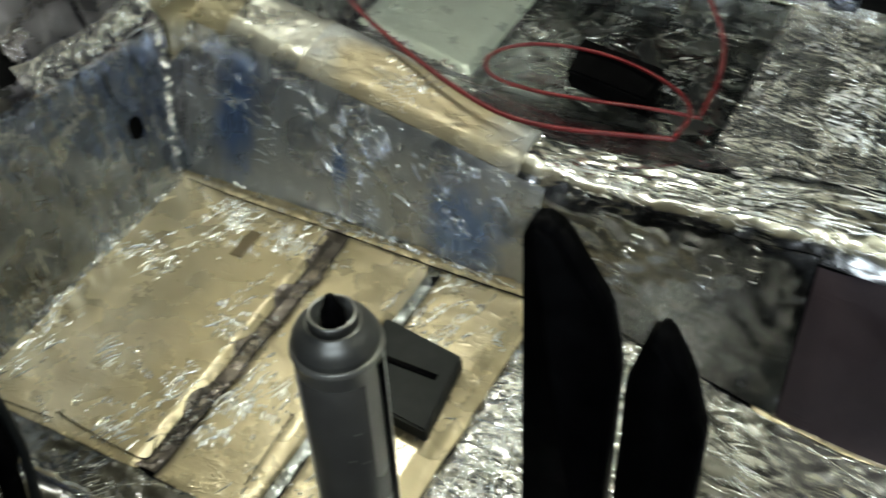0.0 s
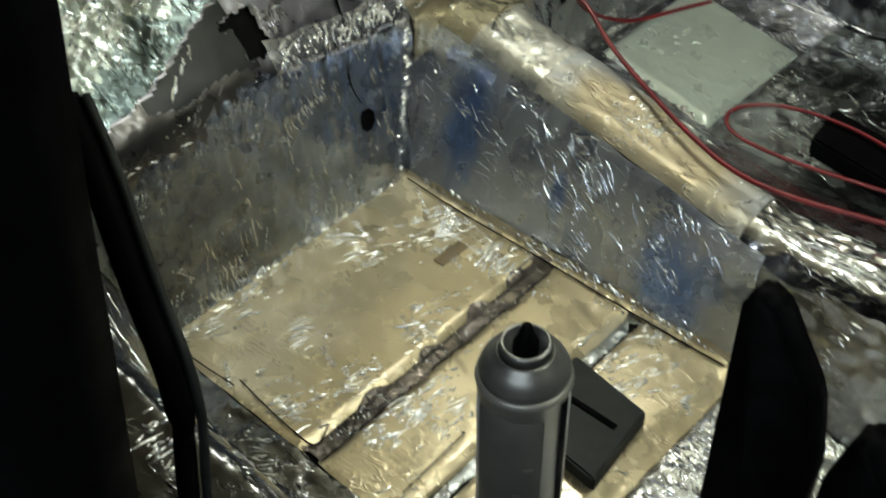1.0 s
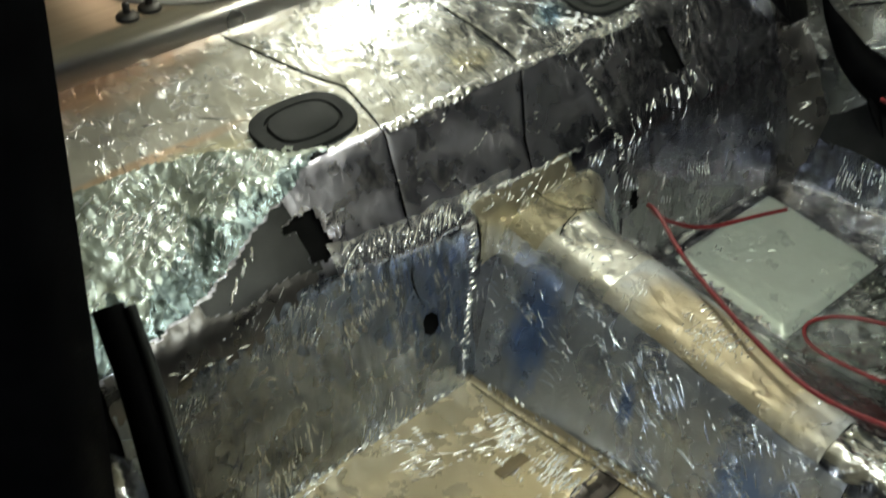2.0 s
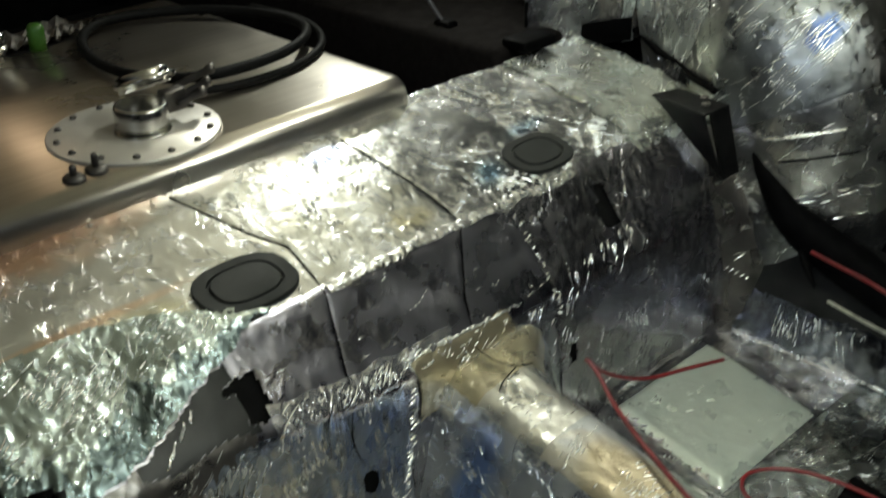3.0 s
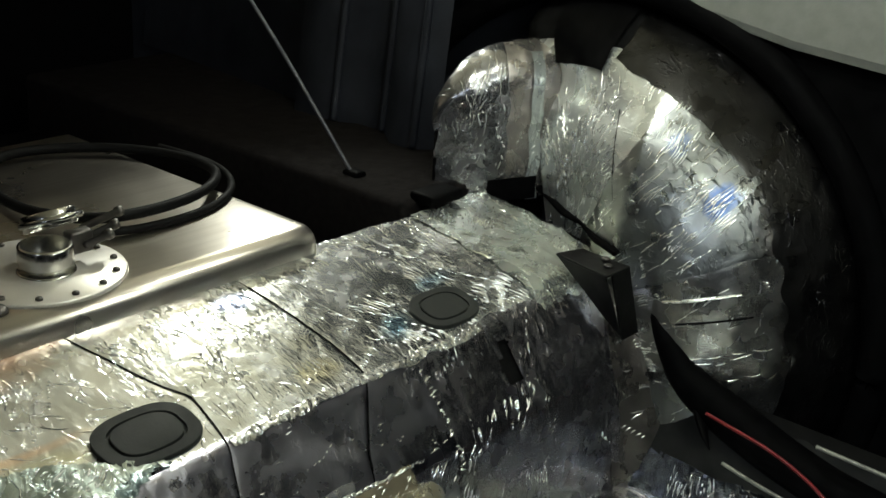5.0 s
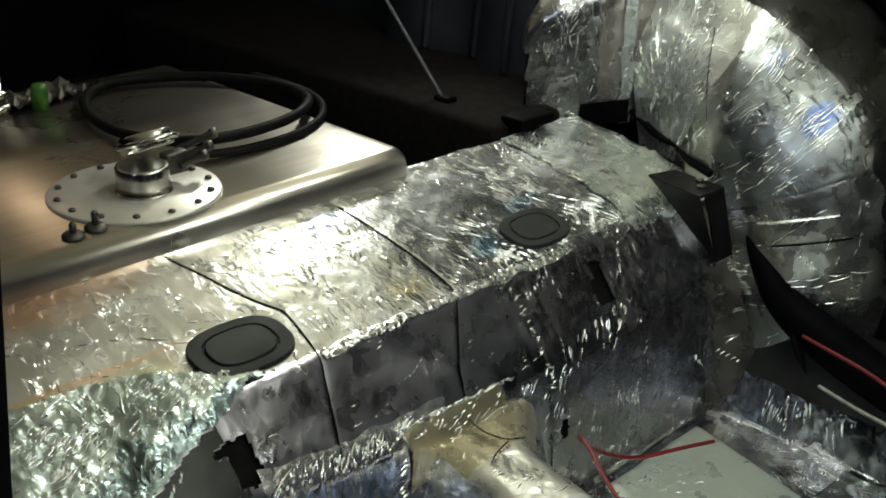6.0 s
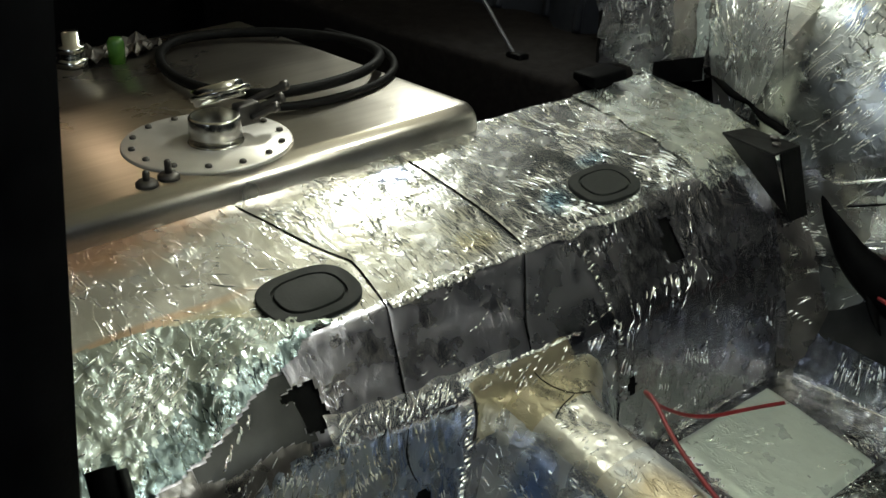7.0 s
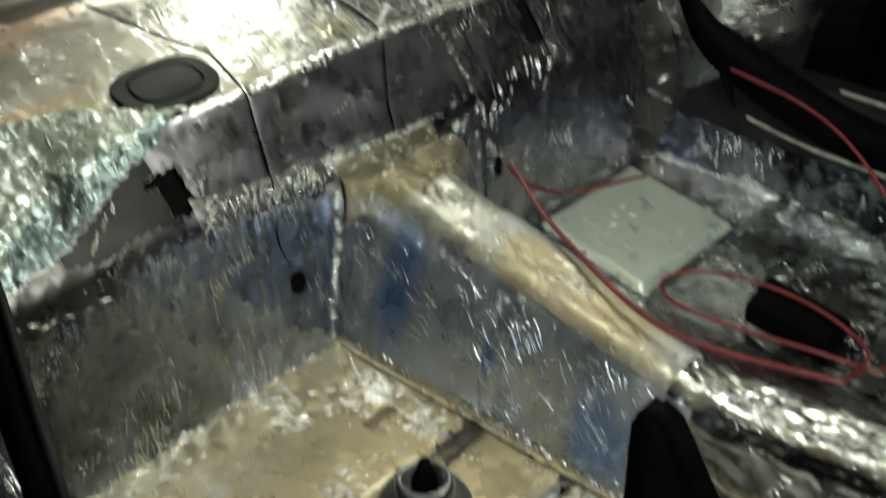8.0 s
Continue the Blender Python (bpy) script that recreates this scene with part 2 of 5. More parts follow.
CREASEFOIL = foil("bright_tape_foil", (0.66, 0.7, 0.67), (0.42, 0.46, 0.44), 0.27, 0.7, 0.9, 0.15, metal=0.7, film=0.8)
# lit and shaded copies of one arch foil
ARCHTOP = foil("arch_foil_lit", (0.74, 0.77, 0.73), (0.58, 0.6, 0.58), 0.24, 0.5, 0.9, 0.05, metal=0.7, film=0.9)
ARCHLOW = foil("arch_foil_shade", (0.4, 0.4, 0.38), (0.13, 0.13, 0.125), 0.24, 0.5, 0.8, 0.05, metal=0.92, film=0.7)
# the arch foot is painted dark to hold back glare
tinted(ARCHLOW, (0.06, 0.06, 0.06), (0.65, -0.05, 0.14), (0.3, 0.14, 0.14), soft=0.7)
ARCHRIM = foil("arch_rim_foil_shade", (0.03, 0.029, 0.028), (0.012, 0.012, 0.012), 0.3, 0.5, 0.7, 0.05, metal=0.9, film=0.35)
ARCHMID = foil("arch_foil_blue_reflections", (0.3, 0.315, 0.31), (0.14, 0.148, 0.148), 0.3, 0.8, 1.2, 0.1, metal=0.95, film=0.06)
# two blue reflections and one pale one, painted into the colour
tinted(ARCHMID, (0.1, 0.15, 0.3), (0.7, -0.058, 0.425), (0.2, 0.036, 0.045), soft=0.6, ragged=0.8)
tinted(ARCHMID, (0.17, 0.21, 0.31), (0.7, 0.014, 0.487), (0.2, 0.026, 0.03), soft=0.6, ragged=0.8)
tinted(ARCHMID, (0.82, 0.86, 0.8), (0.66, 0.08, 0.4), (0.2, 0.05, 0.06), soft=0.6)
# shade towards the rim, painted into the colour
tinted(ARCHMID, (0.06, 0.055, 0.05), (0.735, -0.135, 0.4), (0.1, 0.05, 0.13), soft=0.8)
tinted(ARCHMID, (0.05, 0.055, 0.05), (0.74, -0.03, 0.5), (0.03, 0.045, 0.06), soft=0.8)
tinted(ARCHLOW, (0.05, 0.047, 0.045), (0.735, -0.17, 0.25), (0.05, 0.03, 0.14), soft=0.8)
TOWERFOIL = foil("dull_tower_foil", (0.52, 0.48, 0.44), (0.26, 0.25, 0.24), 0.25, 0.5, 0.6, 0.05, metal=0.85, film=0.6)
# darker copy for the tower's free side, its shade put into the colour
TOWERDARK = foil("tower_foil_shade", (0.34, 0.34, 0.35), (0.16, 0.16, 0.17), 0.2, 0.6, 0.7, 0.06, metal=0.9, film=0.7, ridges=0.3, fold=(1, 1, 0.2))
BRACKET = plain("worn_black_steel", (0.0025, 0.0025, 0.0025), (0.006, 0.006, 0.006), 0.5, spec=0.1)
# glints are put into the creases' colour, far brighter than most sheets
CREASE = plain("crease_glint", (0.84, 0.86, 0.83), (0.9, 0.91, 0.89), 0.26, 0.92, 60, 0.05)
PAN = plain("black_seam_paint", (0.004, 0.004, 0.004), (0.008, 0.008, 0.008), 0.8, spec=0.04)
BLACK = plain("black_plastic", (0.001, 0.001, 0.0011), (0.003, 0.003, 0.0033), 0.6, spec=0.025)
RUBBER = plain("grey_black_rubber", (0.011, 0.0125, 0.0115), (0.019, 0.021, 0.019), 0.6, spec=0.25)
CARPET = plain("dark_brown_carpet", (0.0045, 0.0038, 0.0038), (0.011, 0.0094, 0.0092), 0.95, scale=90, relief=0.6, size=0.002, spec=0.05)
DARKPAINT = plain("dark_blue_grey_paint", (0.01, 0.011, 0.0145), (0.022, 0.024, 0.03), 0.5, scale=14, spec=0.1)
CREAM = plain("cream_headliner_cloth", (0.68, 0.63, 0.45), (0.76, 0.71, 0.53), 0.9, scale=60)
CREAMTRIM = plain("pale_cream_plastic", (0.15, 0.157, 0.14), (0.19, 0.197, 0.178), 0.5)
CONCRETE = plain("garage_concrete", (0.2, 0.2, 0.2), (0.3, 0.3, 0.29), 0.9, scale=6)
GARAGE = plain("garage_plaster", (0.3, 0.31, 0.33), (0.36, 0.37, 0.39), 0.9, scale=5)
CHROME = plain("bright_steel", (0.5, 0.5, 0.47), (0.64, 0.63, 0.6), 0.2, 1.0, 60, 0.05)
SATIN = plain("satin_aluminium", (0.66, 0.63, 0.58), (0.74, 0.71, 0.66), 0.42, 0.6, 30, 0.05)
RIMSTEEL = plain("dull_rim_steel", (0.2, 0.2, 0.19), (0.3, 0.3, 0.28), 0.35, 0.9)
STRUTGREY = plain("grey_strut_steel", (0.07, 0.07, 0.08), (0.11, 0.11, 0.12), 0.5, 0.4)
CANTOP = plain("dull_can_shoulder", (0.13, 0.13, 0.118), (0.19, 0.19, 0.17), 0.34, 0.6, 30, 0.05)
BOLT = plain("dark_bolt_steel", (0.07, 0.065, 0.06), (0.14, 0.13, 0.12), 0.45, 0.8)
RED = plain("red_wire_insulation", (0.13, 0.005, 0.008), (0.18, 0.008, 0.011), 0.4)
CANGREY = plain("grey_can_lacquer", (0.22, 0.215, 0.19), (0.28, 0.275, 0.24), 0.32, 0.4, 30, 0.05)
CANLABEL = plain("printed_can_label", (0.07, 0.067, 0.058), (0.1, 0.096, 0.084), 0.4, 0.0, 25, 0.05)
# colour of the reflections painted on the can's edges
CANGLINT = plain("can_edge_reflection", (0.5, 0.5, 0.46), (0.62, 0.62, 0.57), 0.4, 0.0, 25, 0.05)
GREEN = plain("green_plastic", (0.03, 0.1, 0.01), (0.05, 0.14, 0.015), 0.4)
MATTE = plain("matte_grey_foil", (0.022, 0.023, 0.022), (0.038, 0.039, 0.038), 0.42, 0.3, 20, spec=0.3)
# near-black stand-in for the shaded foil below the far sill
DULL = plain("sill_strip_shade", (0.006, 0.0065, 0.006), (0.022, 0.022, 0.021), 0.45, 0.0, 18, spec=0.2)
WORN = plain("worn_pale_edge", (0.12, 0.12, 0.1), (0.42, 0.42, 0.36), 0.5, 0.3, 70, 0.3)
TAPE = plain("brown_tape", (0.16, 0.12, 0.06), (0.24, 0.18, 0.09), 0.5)
HOSE = plain("black_rubber_hose", (0.0022, 0.0022, 0.0022), (0.005, 0.005, 0.005), 0.6, spec=0.08)


def brushed():
    m, n, l, p = node_mat("brushed_aluminium")
    t = tex(n, l, 120, 4, stretch=(0.05, 1, 1))
    col = ramp(n, l, t.outputs[0], 0.3, 0.7, (0.68, 0.63, 0.565), (0.78, 0.73, 0.665))
    l.new(col.outputs[0], p.inputs["Base Color"])
    p.inputs["Metallic"].default_value = 1.0
    rr = ramp(n, l, tex(n, l, 9, 4).outputs[0], 0.3, 0.7, (0.26,) * 3, (0.33,) * 3)
    l.new(rr.outputs[0], p.inputs["Roughness"])
    bb = bump(n, l, t.outputs[0], 0.12, 0.0006)
    l.new(bb.outputs[0], p.inputs["Normal"])
    return m


ALU = brushed()

# the painted blue and the pale tone carry on along a crease
SLEEK = {BLUE: plain("crease_blue_reflection", (0.6, 0.66, 0.76), (0.7, 0.75, 0.82), 0.26, 0.9, 60, 0.05), PALE: plain("pale_crease", (0.66, 0.73, 0.66), (0.7, 0.77, 0.7), 0.26, 0.8, 60, 0.05)}

# raised creases on a square metre of each foil, their main direction, its spread, their length in millimetres, and how broad they are
CREASES = {SILVER: (2600, 0.6, 0.9, 9, 1.4), RISER: (1800, 1.1, 0.6, 8, 1.2), FARWALL: (1200, 1.1, 0.7, 8, 1.2), SMOOTH: (900, 0.2, 0.8, 6, 1.3), LOWER: (6000, 1.15, 0.8, 8, 1.25), DARKLOW: (4200, 0.2, 0.8, 9, 1.6), CRUMPLED: (7500, 0.7, 1.0, 9, 1.5), CRUMPLESHADE: (3200, 0.8, 1.0, 9, 1.2),
           LEDGE: (1600, 1.9, 0.5, 9, 0.9), LEDGEA: (1000, -0.3, 0.6, 10, 0.9), LEDGEFAR: (2600, 1.9, 0.4, 14, 1.2), PALEEND: (3000, 0.7, 1.0, 9, 1.3), POSTFOIL: (1500, 0.3, 0.6, 9, 1.3), GOLD: (6500, -0.35, 0.7, 10, 1.5),
           TAN: (6500, 0.2, 0.9, 8, 1.2), GOLDCRUMPLE: (5500, 0.2, 1.0, 8, 1.4), PALEGOLD: (5500, -0.2, 0.8, 10, 1.5), BLUE: (6000, 1.35, 0.6, 10, 1.6), PALE: (900, -0.3, 0.8, 8, 1.3), GREY: (3200, -0.35, 0.9, 9, 1.4),
           SILLFOIL: (4500, -0.35, 1.2, 9, 1.4), RIDGED: (1300, 1.45, 0.3, 18, 1.4), FOLDS: (2800, 1.5, 0.25, 26, 1.4), SHARDS: (11000, 0.7, 1.2, 9, 1.3), BROWN: (3000, 1.0, 1.5, 6, 1.2), BENDFOIL: (15000, 0.7, 0.4, 10, 1.7), CREASEFOIL: (7500, 0.2, 0.6, 9, 1.4),
           ARCHLOW: (1900, 0.7, 0.8, 12, 1.3), ARCHMID: (2600, 0.5, 0.7, 15, 1.3), ARCHTOP: (2800, 0.3, 0.7, 14, 1.3), TOWERFOIL: (2600, 1.0, 0.7, 11, 1.3), TOWERDARK: (3600, 1.2, 0.6, 12, 1.3)}

# ---- helpers for meshes ----


def thing(name, label, category, at=(0, 0, 0), group="", kind=""):
    ob = new(name)
    ob.empty_display_size = 0.05
    ob.location = at
    return tagged(ob, label, category, group, kind)


def mesh_from(name, verts, faces, mat, smooth=True):
    me = bpy.data.meshes.new(name)
    me.from_pydata([tuple(v) for v in verts], [], faces)
    me.materials.append(mat)
    if smooth:
        me.polygons.foreach_set("use_smooth", [True] * len(me.polygons))
    me.update()
    return me


def put(name, me, parent=None, label=""):
    """Links a mesh given in world places, as a part of parent where there is one."""
    ob = new(name, me)
    if parent:
        ob.parent = parent
        up = Vector((0, 0, 0))
        q = parent
        while q:
            up += q.location
            q = q.parent
        me.transform(Matrix.Translation(-up))
    if label:
        ob["label"] = label
    return ob


def part(name, bm, mat, parent=None, label="", smooth=True):
    me = bpy.data.meshes.new(name)
    bm.normal_update()
    bm.to_mesh(me)
    bm.free()
    me.materials.append(mat)
    if smooth:
        me.polygons.foreach_set("use_smooth", [True] * len(me.polygons))
    return put(name, me, parent, label)


def box_bm(x0, x1, y0, y1, z0, z1, bevel=0.0, segments=2):
    bm = bmesh.new()
    bmesh.ops.create_cube(bm, size=1, matrix=Matrix.LocRotScale(((x0 + x1) / 2, (y0 + y1) / 2, (z0 + z1) / 2), None, (x1 - x0, y1 - y0, z1 - z0)))
    if bevel:
        bmesh.ops.bevel(bm, geom=bm.edges[:], offset=bevel, segments=segments, affect="EDGES", profile=0.5)
    return bm


def lathe_bm(profile, at, steps=40, tilt=None):
    """A turned solid about the z axis through at; profile rows are radius, height."""
    bm = bmesh.new()
    rings = []
    for r, z in profile:
        ring = []
        for i in range(steps):
            a = 2 * math.pi * i / steps
            v = Vector((r * math.cos(a), r * math.sin(a), z))
            if tilt:
                v = tilt @ v
            ring.append(bm.verts.new(v + Vector(at)))
        rings.append(ring)
    for a, b in zip(rings, rings[1:]):
        for i in range(steps):
            bm.faces.new((a[i], a[(i + 1) % steps], b[(i + 1) % steps], b[i]))
    bm.faces.new(rings[-1])
    bm.faces.new(rings[0][::-1])
    return bm


def tube_bm(points, radius, sides=8, closed=False, flat=1.0, taper=0.0):
    """A round (or flattened) tube through points, smoothed."""
    pts = [Vector(p) for p in points]
    for _ in range(3):
        out = [] if closed else [pts[0]]
        seq = pts + [pts[0]] if closed else pts
        for a, b in zip(seq, seq[1:]):
            out += [a.lerp(b, 0.25), a.lerp(b, 0.75)]
        if not closed:
            out.append(pts[-1])
        pts = out
    bm = bmesh.new()
    rings = []
    n = len(pts)
    for i, p in enumerate(pts):
        t = (pts[(i + 1) % n] - pts[i - 1]) if closed else (pts[min(i + 1, n - 1)] - pts[max(i - 1, 0)])
        t.normalize()
        side = t.cross(Vector((0, 0, 1)))
        side = side.normalized() if side.length > 1e-4 else Vector((1, 0, 0))
        up = side.cross(t)
        radius_here = radius * (0.12 + 0.88 * step(0.0, taper, i / n)) if taper else radius
        rings.append([bm.verts.new(p + side * (radius_here * math.cos(2 * math.pi * k / sides)) + up * (radius_here * flat * math.sin(2 * math.pi * k / sides))) for k in range(sides)])
    pairs = list(zip(rings, rings[1:])) + ([(rings[-1], rings[0])] if closed else [])
    for a, b in pairs:
        for k in range(sides):
            bm.faces.new((a[k], a[(k + 1) % sides], b[(k + 1) % sides], b[k]))
    if not closed:
        bm.faces.new(rings[0][::-1])
        bm.faces.new(rings[-1])
    return bm


def step(a, b, x):
    t = min(1.0, max(0.0, (x - a) / (b - a)))
    return t * t * (3 - 2 * t)


def wrinkle(p, amp, size):
    """Height of a crumpled sheet at a place."""
    q = Vector(p) / size
    low = noise.noise(q)
    ridge = 1 - abs(noise.noise(q * 2.1 + Vector((7.3, 1.1, 3.7)))) * 2
    fine = 1 - abs(noise.noise(q * 4.7 + Vector((1.3, 9.1, 5.7)))) * 2
    return amp * (0.8 * low + 0.5 * ridge + 0.22 * fine)


rng = random.Random(41)


def crease(f, u0, u1, v0, v1, u, v, ang, bend, long, broad, lift, amp, size, gone, verts, faces):
    """One raised crease, thin and half round, tapering to both ends; returns 1 where it fits on the sheet."""
    wide, tall = rng.uniform(0.0005, 0.0012) * broad, rng.uniform(0.7, 1.5) / broad ** 0.6
    first, e = len(verts), 0.002
    for i in range(6):
        q = i / 5 - 0.5
        cu, cv = u + long * q * math.cos(ang + bend * q), v + long * q * math.sin(ang + bend * q)
        if not (u0 + 0.003 < cu < u1 - 0.003 and v0 + 0.003 < cv < v1 - 0.003) or (gone and gone(cu, cv)):
            del verts[first:]
            return 0
        p = Vector(f(cu, cv))
        fu, fv = Vector(f(cu + e, cv)) - p, Vector(f(cu, cv + e)) - p
        nrm = fu.cross(fv).normalized()
        aside = fv.normalized() * math.cos(ang) - fu.normalized() * math.sin(ang)
        d, w = lift + wrinkle(p, amp, size), wide * (0.08 + 0.92 * math.cos(q * math.pi))
        for a, h in ((-1, -0.25), (-0.5, 0.72), (0, 1), (0.5, 0.72), (1, -0.25)):
            verts.append(p + aside * (a * w) + nrm * (max(d, 0.0004) + h * w * tall))
    faces += [(first + i * 5 + j, first + i * 5 + 5 + j, first + i * 5 + 6 + j, first + i * 5 + 1 + j) for i in range(5) for j in range(4)]
    return 1


def sheet(f, u0, u1, v0, v1, mat, parent, label="", cell=0.006, amp=0.0012, size=0.05, lift=0.003, gone=None, name="foil_sheet", ragged=0.0015, pull=0.0, along=(95, 95, 11)):
    """One foil sheet over the surface f(u, v), lifted off it, with a turned-down rim; gone(u, v) cuts openings."""
    nu, nv = max(2, int((u1 - u0) / cell)), max(2, int((v1 - v0) / cell))
    e = 0.002
    verts, index, us, vs = [], {}, [], []
    for i in range(nu + 1):
        for j in range(nv + 1):
            u, v = u0 + (u1 - u0) * i / nu, v0 + (v1 - v0) * j / nv
            if i in (0, nu):
                u += ragged * noise.noise(Vector((v * 30, u0 * 9, 2.5)))
            if j in (0, nv):
                v += ragged * noise.noise(Vector((u * 30, v0 * 9, 8.5)))
            p = Vector(f(u, v))
            nrm = (Vector(f(u + e, v)) - p).cross(Vector(f(u, v + e)) - p).normalized()
            d = lift + wrinkle(p, amp, size)
            if pull:
                # soft folds drawn out along one direction
                q = Vector((p.x * along[0], p.y * along[1], p.z * along[2]))
                d += pull * (noise.noise(q) + 0.6 * noise.noise(q * 2.3 + Vector((5, 2, 9))))
            if i in (0, nu) or j in (0, nv):
                d -= 0.0004
            verts.append(p + nrm * max(d, 0.0004))
    faces = []
    for i in range(nu):
        for j in range(nv):
            if gone and gone(u0 + (u1 - u0) * (i + 0.5) / nu, v0 + (v1 - v0) * (j + 0.5) / nv):
                continue
            a = i * (nv + 1) + j
            faces.append((a, a + nv + 1, a + nv + 2, a + 1))
    flat = len(faces)
    count, way, spread, length, broad = CREASES.get(mat, (0, 0, 0, 0, 1))
    target, made, tries = int(count * abs(u1 - u0) * abs(v1 - v0)), 0, 0
    while made < target and tries < 6 * target:
        # a bundle of creases: rungs side by side, or a chain end to end, along the pull of the sheet
        u, v = rng.uniform(u0, u1), rng.uniform(v0, v1)
        spot = Vector(f(u, v))
        many = rng.choice((1, 1, 2, 3, 5, 8))
        tries += many
        if noise.noise(spot * 13) < rng.uniform(-0.1, 0.45):
            continue
        ang = way + spread * (1.5 * noise.noise(spot * 6 + Vector((3, 1, 7))) + rng.uniform(-0.3, 0.3))
        gap, bend, usual = rng.uniform(0.004, 0.0075), rng.uniform(-0.5, 0.5), length * 0.0012 * rng.choice((0.4, 0.55, 0.8, 1.1, 1.5, 2.2))
        rungs, drift = rng.random() < 0.6, rng.uniform(-0.5, 0.5)
        for _ in range(many):
            a, q = ang + rng.uniform(-0.25, 0.25), rng.uniform(0.7, 1.3)
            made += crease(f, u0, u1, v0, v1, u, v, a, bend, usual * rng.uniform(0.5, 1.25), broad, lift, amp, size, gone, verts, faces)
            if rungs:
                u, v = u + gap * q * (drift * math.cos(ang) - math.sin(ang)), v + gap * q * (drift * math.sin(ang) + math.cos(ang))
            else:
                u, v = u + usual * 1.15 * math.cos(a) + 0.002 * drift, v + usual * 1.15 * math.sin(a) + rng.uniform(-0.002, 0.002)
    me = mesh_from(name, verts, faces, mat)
    # creases take a brighter metal than their sheet, in place of glints
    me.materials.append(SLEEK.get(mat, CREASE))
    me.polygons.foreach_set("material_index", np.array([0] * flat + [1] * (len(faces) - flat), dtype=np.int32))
    return put(name, me, parent, label)


def base(name, f, u0, u1, v0, v1, mat, label, category, cell=0.02):
    """The bare pan under the sheets, with thickness."""
    nu, nv = max(2, int((u1 - u0) / cell)), max(2, int((v1 - v0) / cell))
    verts = []
    for i in range(nu + 1):
        for j in range(nv + 1):
            verts.append(Vector(f(u0 + (u1 - u0) * i / nu, v0 + (v1 - v0) * j / nv)))
    faces = [(i * (nv + 1) + j, (i + 1) * (nv + 1) + j, (i + 1) * (nv + 1) + j + 1, i * (nv + 1) + j + 1) for i in range(nu) for j in range(nv)]
    me = mesh_from(name, verts, faces, mat)
    ob = tagged(new(name, me), label, category, kind="structure")
    sol = ob.modifiers.new("thickness", "SOLIDIFY")
    sol.thickness, sol.offset = 0.004, -1
    return ob


def polyline(points, rounds=4):
    pts = [np.array(p, float) for p in points]
    for _ in range(rounds):
        out = [pts[0]]
        for a, b in zip(pts, pts[1:]):
            out += [a * 0.75 + b * 0.25, a * 0.25 + b * 0.75]
        out.append(pts[-1])
        pts = out
    pts = np.array(pts)
    run = np.concatenate([[0], np.cumsum(np.linalg.norm(np.diff(pts, axis=0), axis=1))])
    return lambda s: [float(np.interp(s, run, pts[:, k])) for k in range(pts.shape[1])]


# ---- the place: seat riser and ledge ----
profile = polyline([(0, -0.002), (0.009, 0.09), (0.018, 0.17), (0.022, 0.192), (0.036, 0.212), (0.08, 0.268), (0.09, 0.284), (0.1, 0.29), (0.13, 0.298), (0.22, 0.322), (0.34, 0.347)], 2)
near_profile = polyline([(0, -0.002), (0.009, 0.09), (0.018, 0.19), (0.024, 0.218), (0.055, 0.248), (0.12, 0.288), (0.165, 0.31), (0.19, 0.32), (0.24, 0.328), (0.3, 0.338), (0.345, 0.348)], 2)
far_profile = polyline([(0, -0.002), (0.006, 0.09), (0.012, 0.16), (0.022, 0.2), (0.045, 0.25), (0.085, 0.293), (0.14, 0.318), (0.22, 0.331), (0.34, 0.347)], 3)
G = 0.0009
S_BEND, S_EDGE, S_END = 0.195, 0.315, 0.552


def riser(x, s):
    y, z = profile(s)
    z += 0.03 * step(0.02, -0.28, x) * math.exp(-((s - 0.2) / 0.07) ** 2)
    # near the door the corner is chamfered back
    k = step(-0.18, -0.27, x)
    yn, zn = near_profile(s)
    y, z = y + (yn - y) * k, z + (zn - z) * k
    # at the far end the ledge rolls over in a wide round and the wall swings forward into the sill
    k = step(0.4, 0.54, x)
    yf, zf = far_profile(s)
    y, z = y + (yf - y) * k, z + (zf - z) * k
    y -= 0.085 * step(0.575, 0.69, x) * max(0.0, 1 - z / 0.33)
    return (x, y, z)


SEAM_A = ((0.0, 0.13, 0.19, 0.264, 0.312, 0.388, 0.436, 0.56), (-0.045, -0.042, -0.056, -0.036, -0.024, -0.012, -0.036, -0.072))
SEAM_B = ((0.19, 0.24, 0.324, 0.384, 0.48, 0.56), (0.124, 0.138, 0.184, 0.187, 0.18, 0.172))


def seam(which, s):
    return float(np.interp(s, *which)) + 0.0016 * noise.noise(Vector((s * 60, which[1][0], 1.7)))


def between(x0, x1, left=None, right=None):
    """The riser between two wandering seams, spread over x0 to x1."""
    def f(u, s):
        a, b = (seam(left, s) + G if left else x0), (seam(right, s) - G if right else x1)
        return riser(a + (b - a) * (u - x0) / (x1 - x0), s)
    return f


def slot_gone(u, v):
    for x0, x1, s0, s1 in ((-0.171, -0.141, 0.21, 0.267), (0.388, 0.417, 0.232, 0.266), (0.4, 0.418, 0.262, 0.288), (-0.181, -0.168, 0.25, 0.264)):
        wob = 0.0025 * noise.noise(Vector((u * 120, v * 120, 0.5)))
        if x0 < u + wob < x1 and s0 < v + wob < s1:
            return True
    return False


def hole_gone(u, v):
    return ((u + 0.047) / 0.011) ** 2 + ((v - 0.104) / 0.014) ** 2 < 1 or ((u - 0.288) / 0.0075) ** 2 + ((v - 0.107) / 0.013) ** 2 < 1


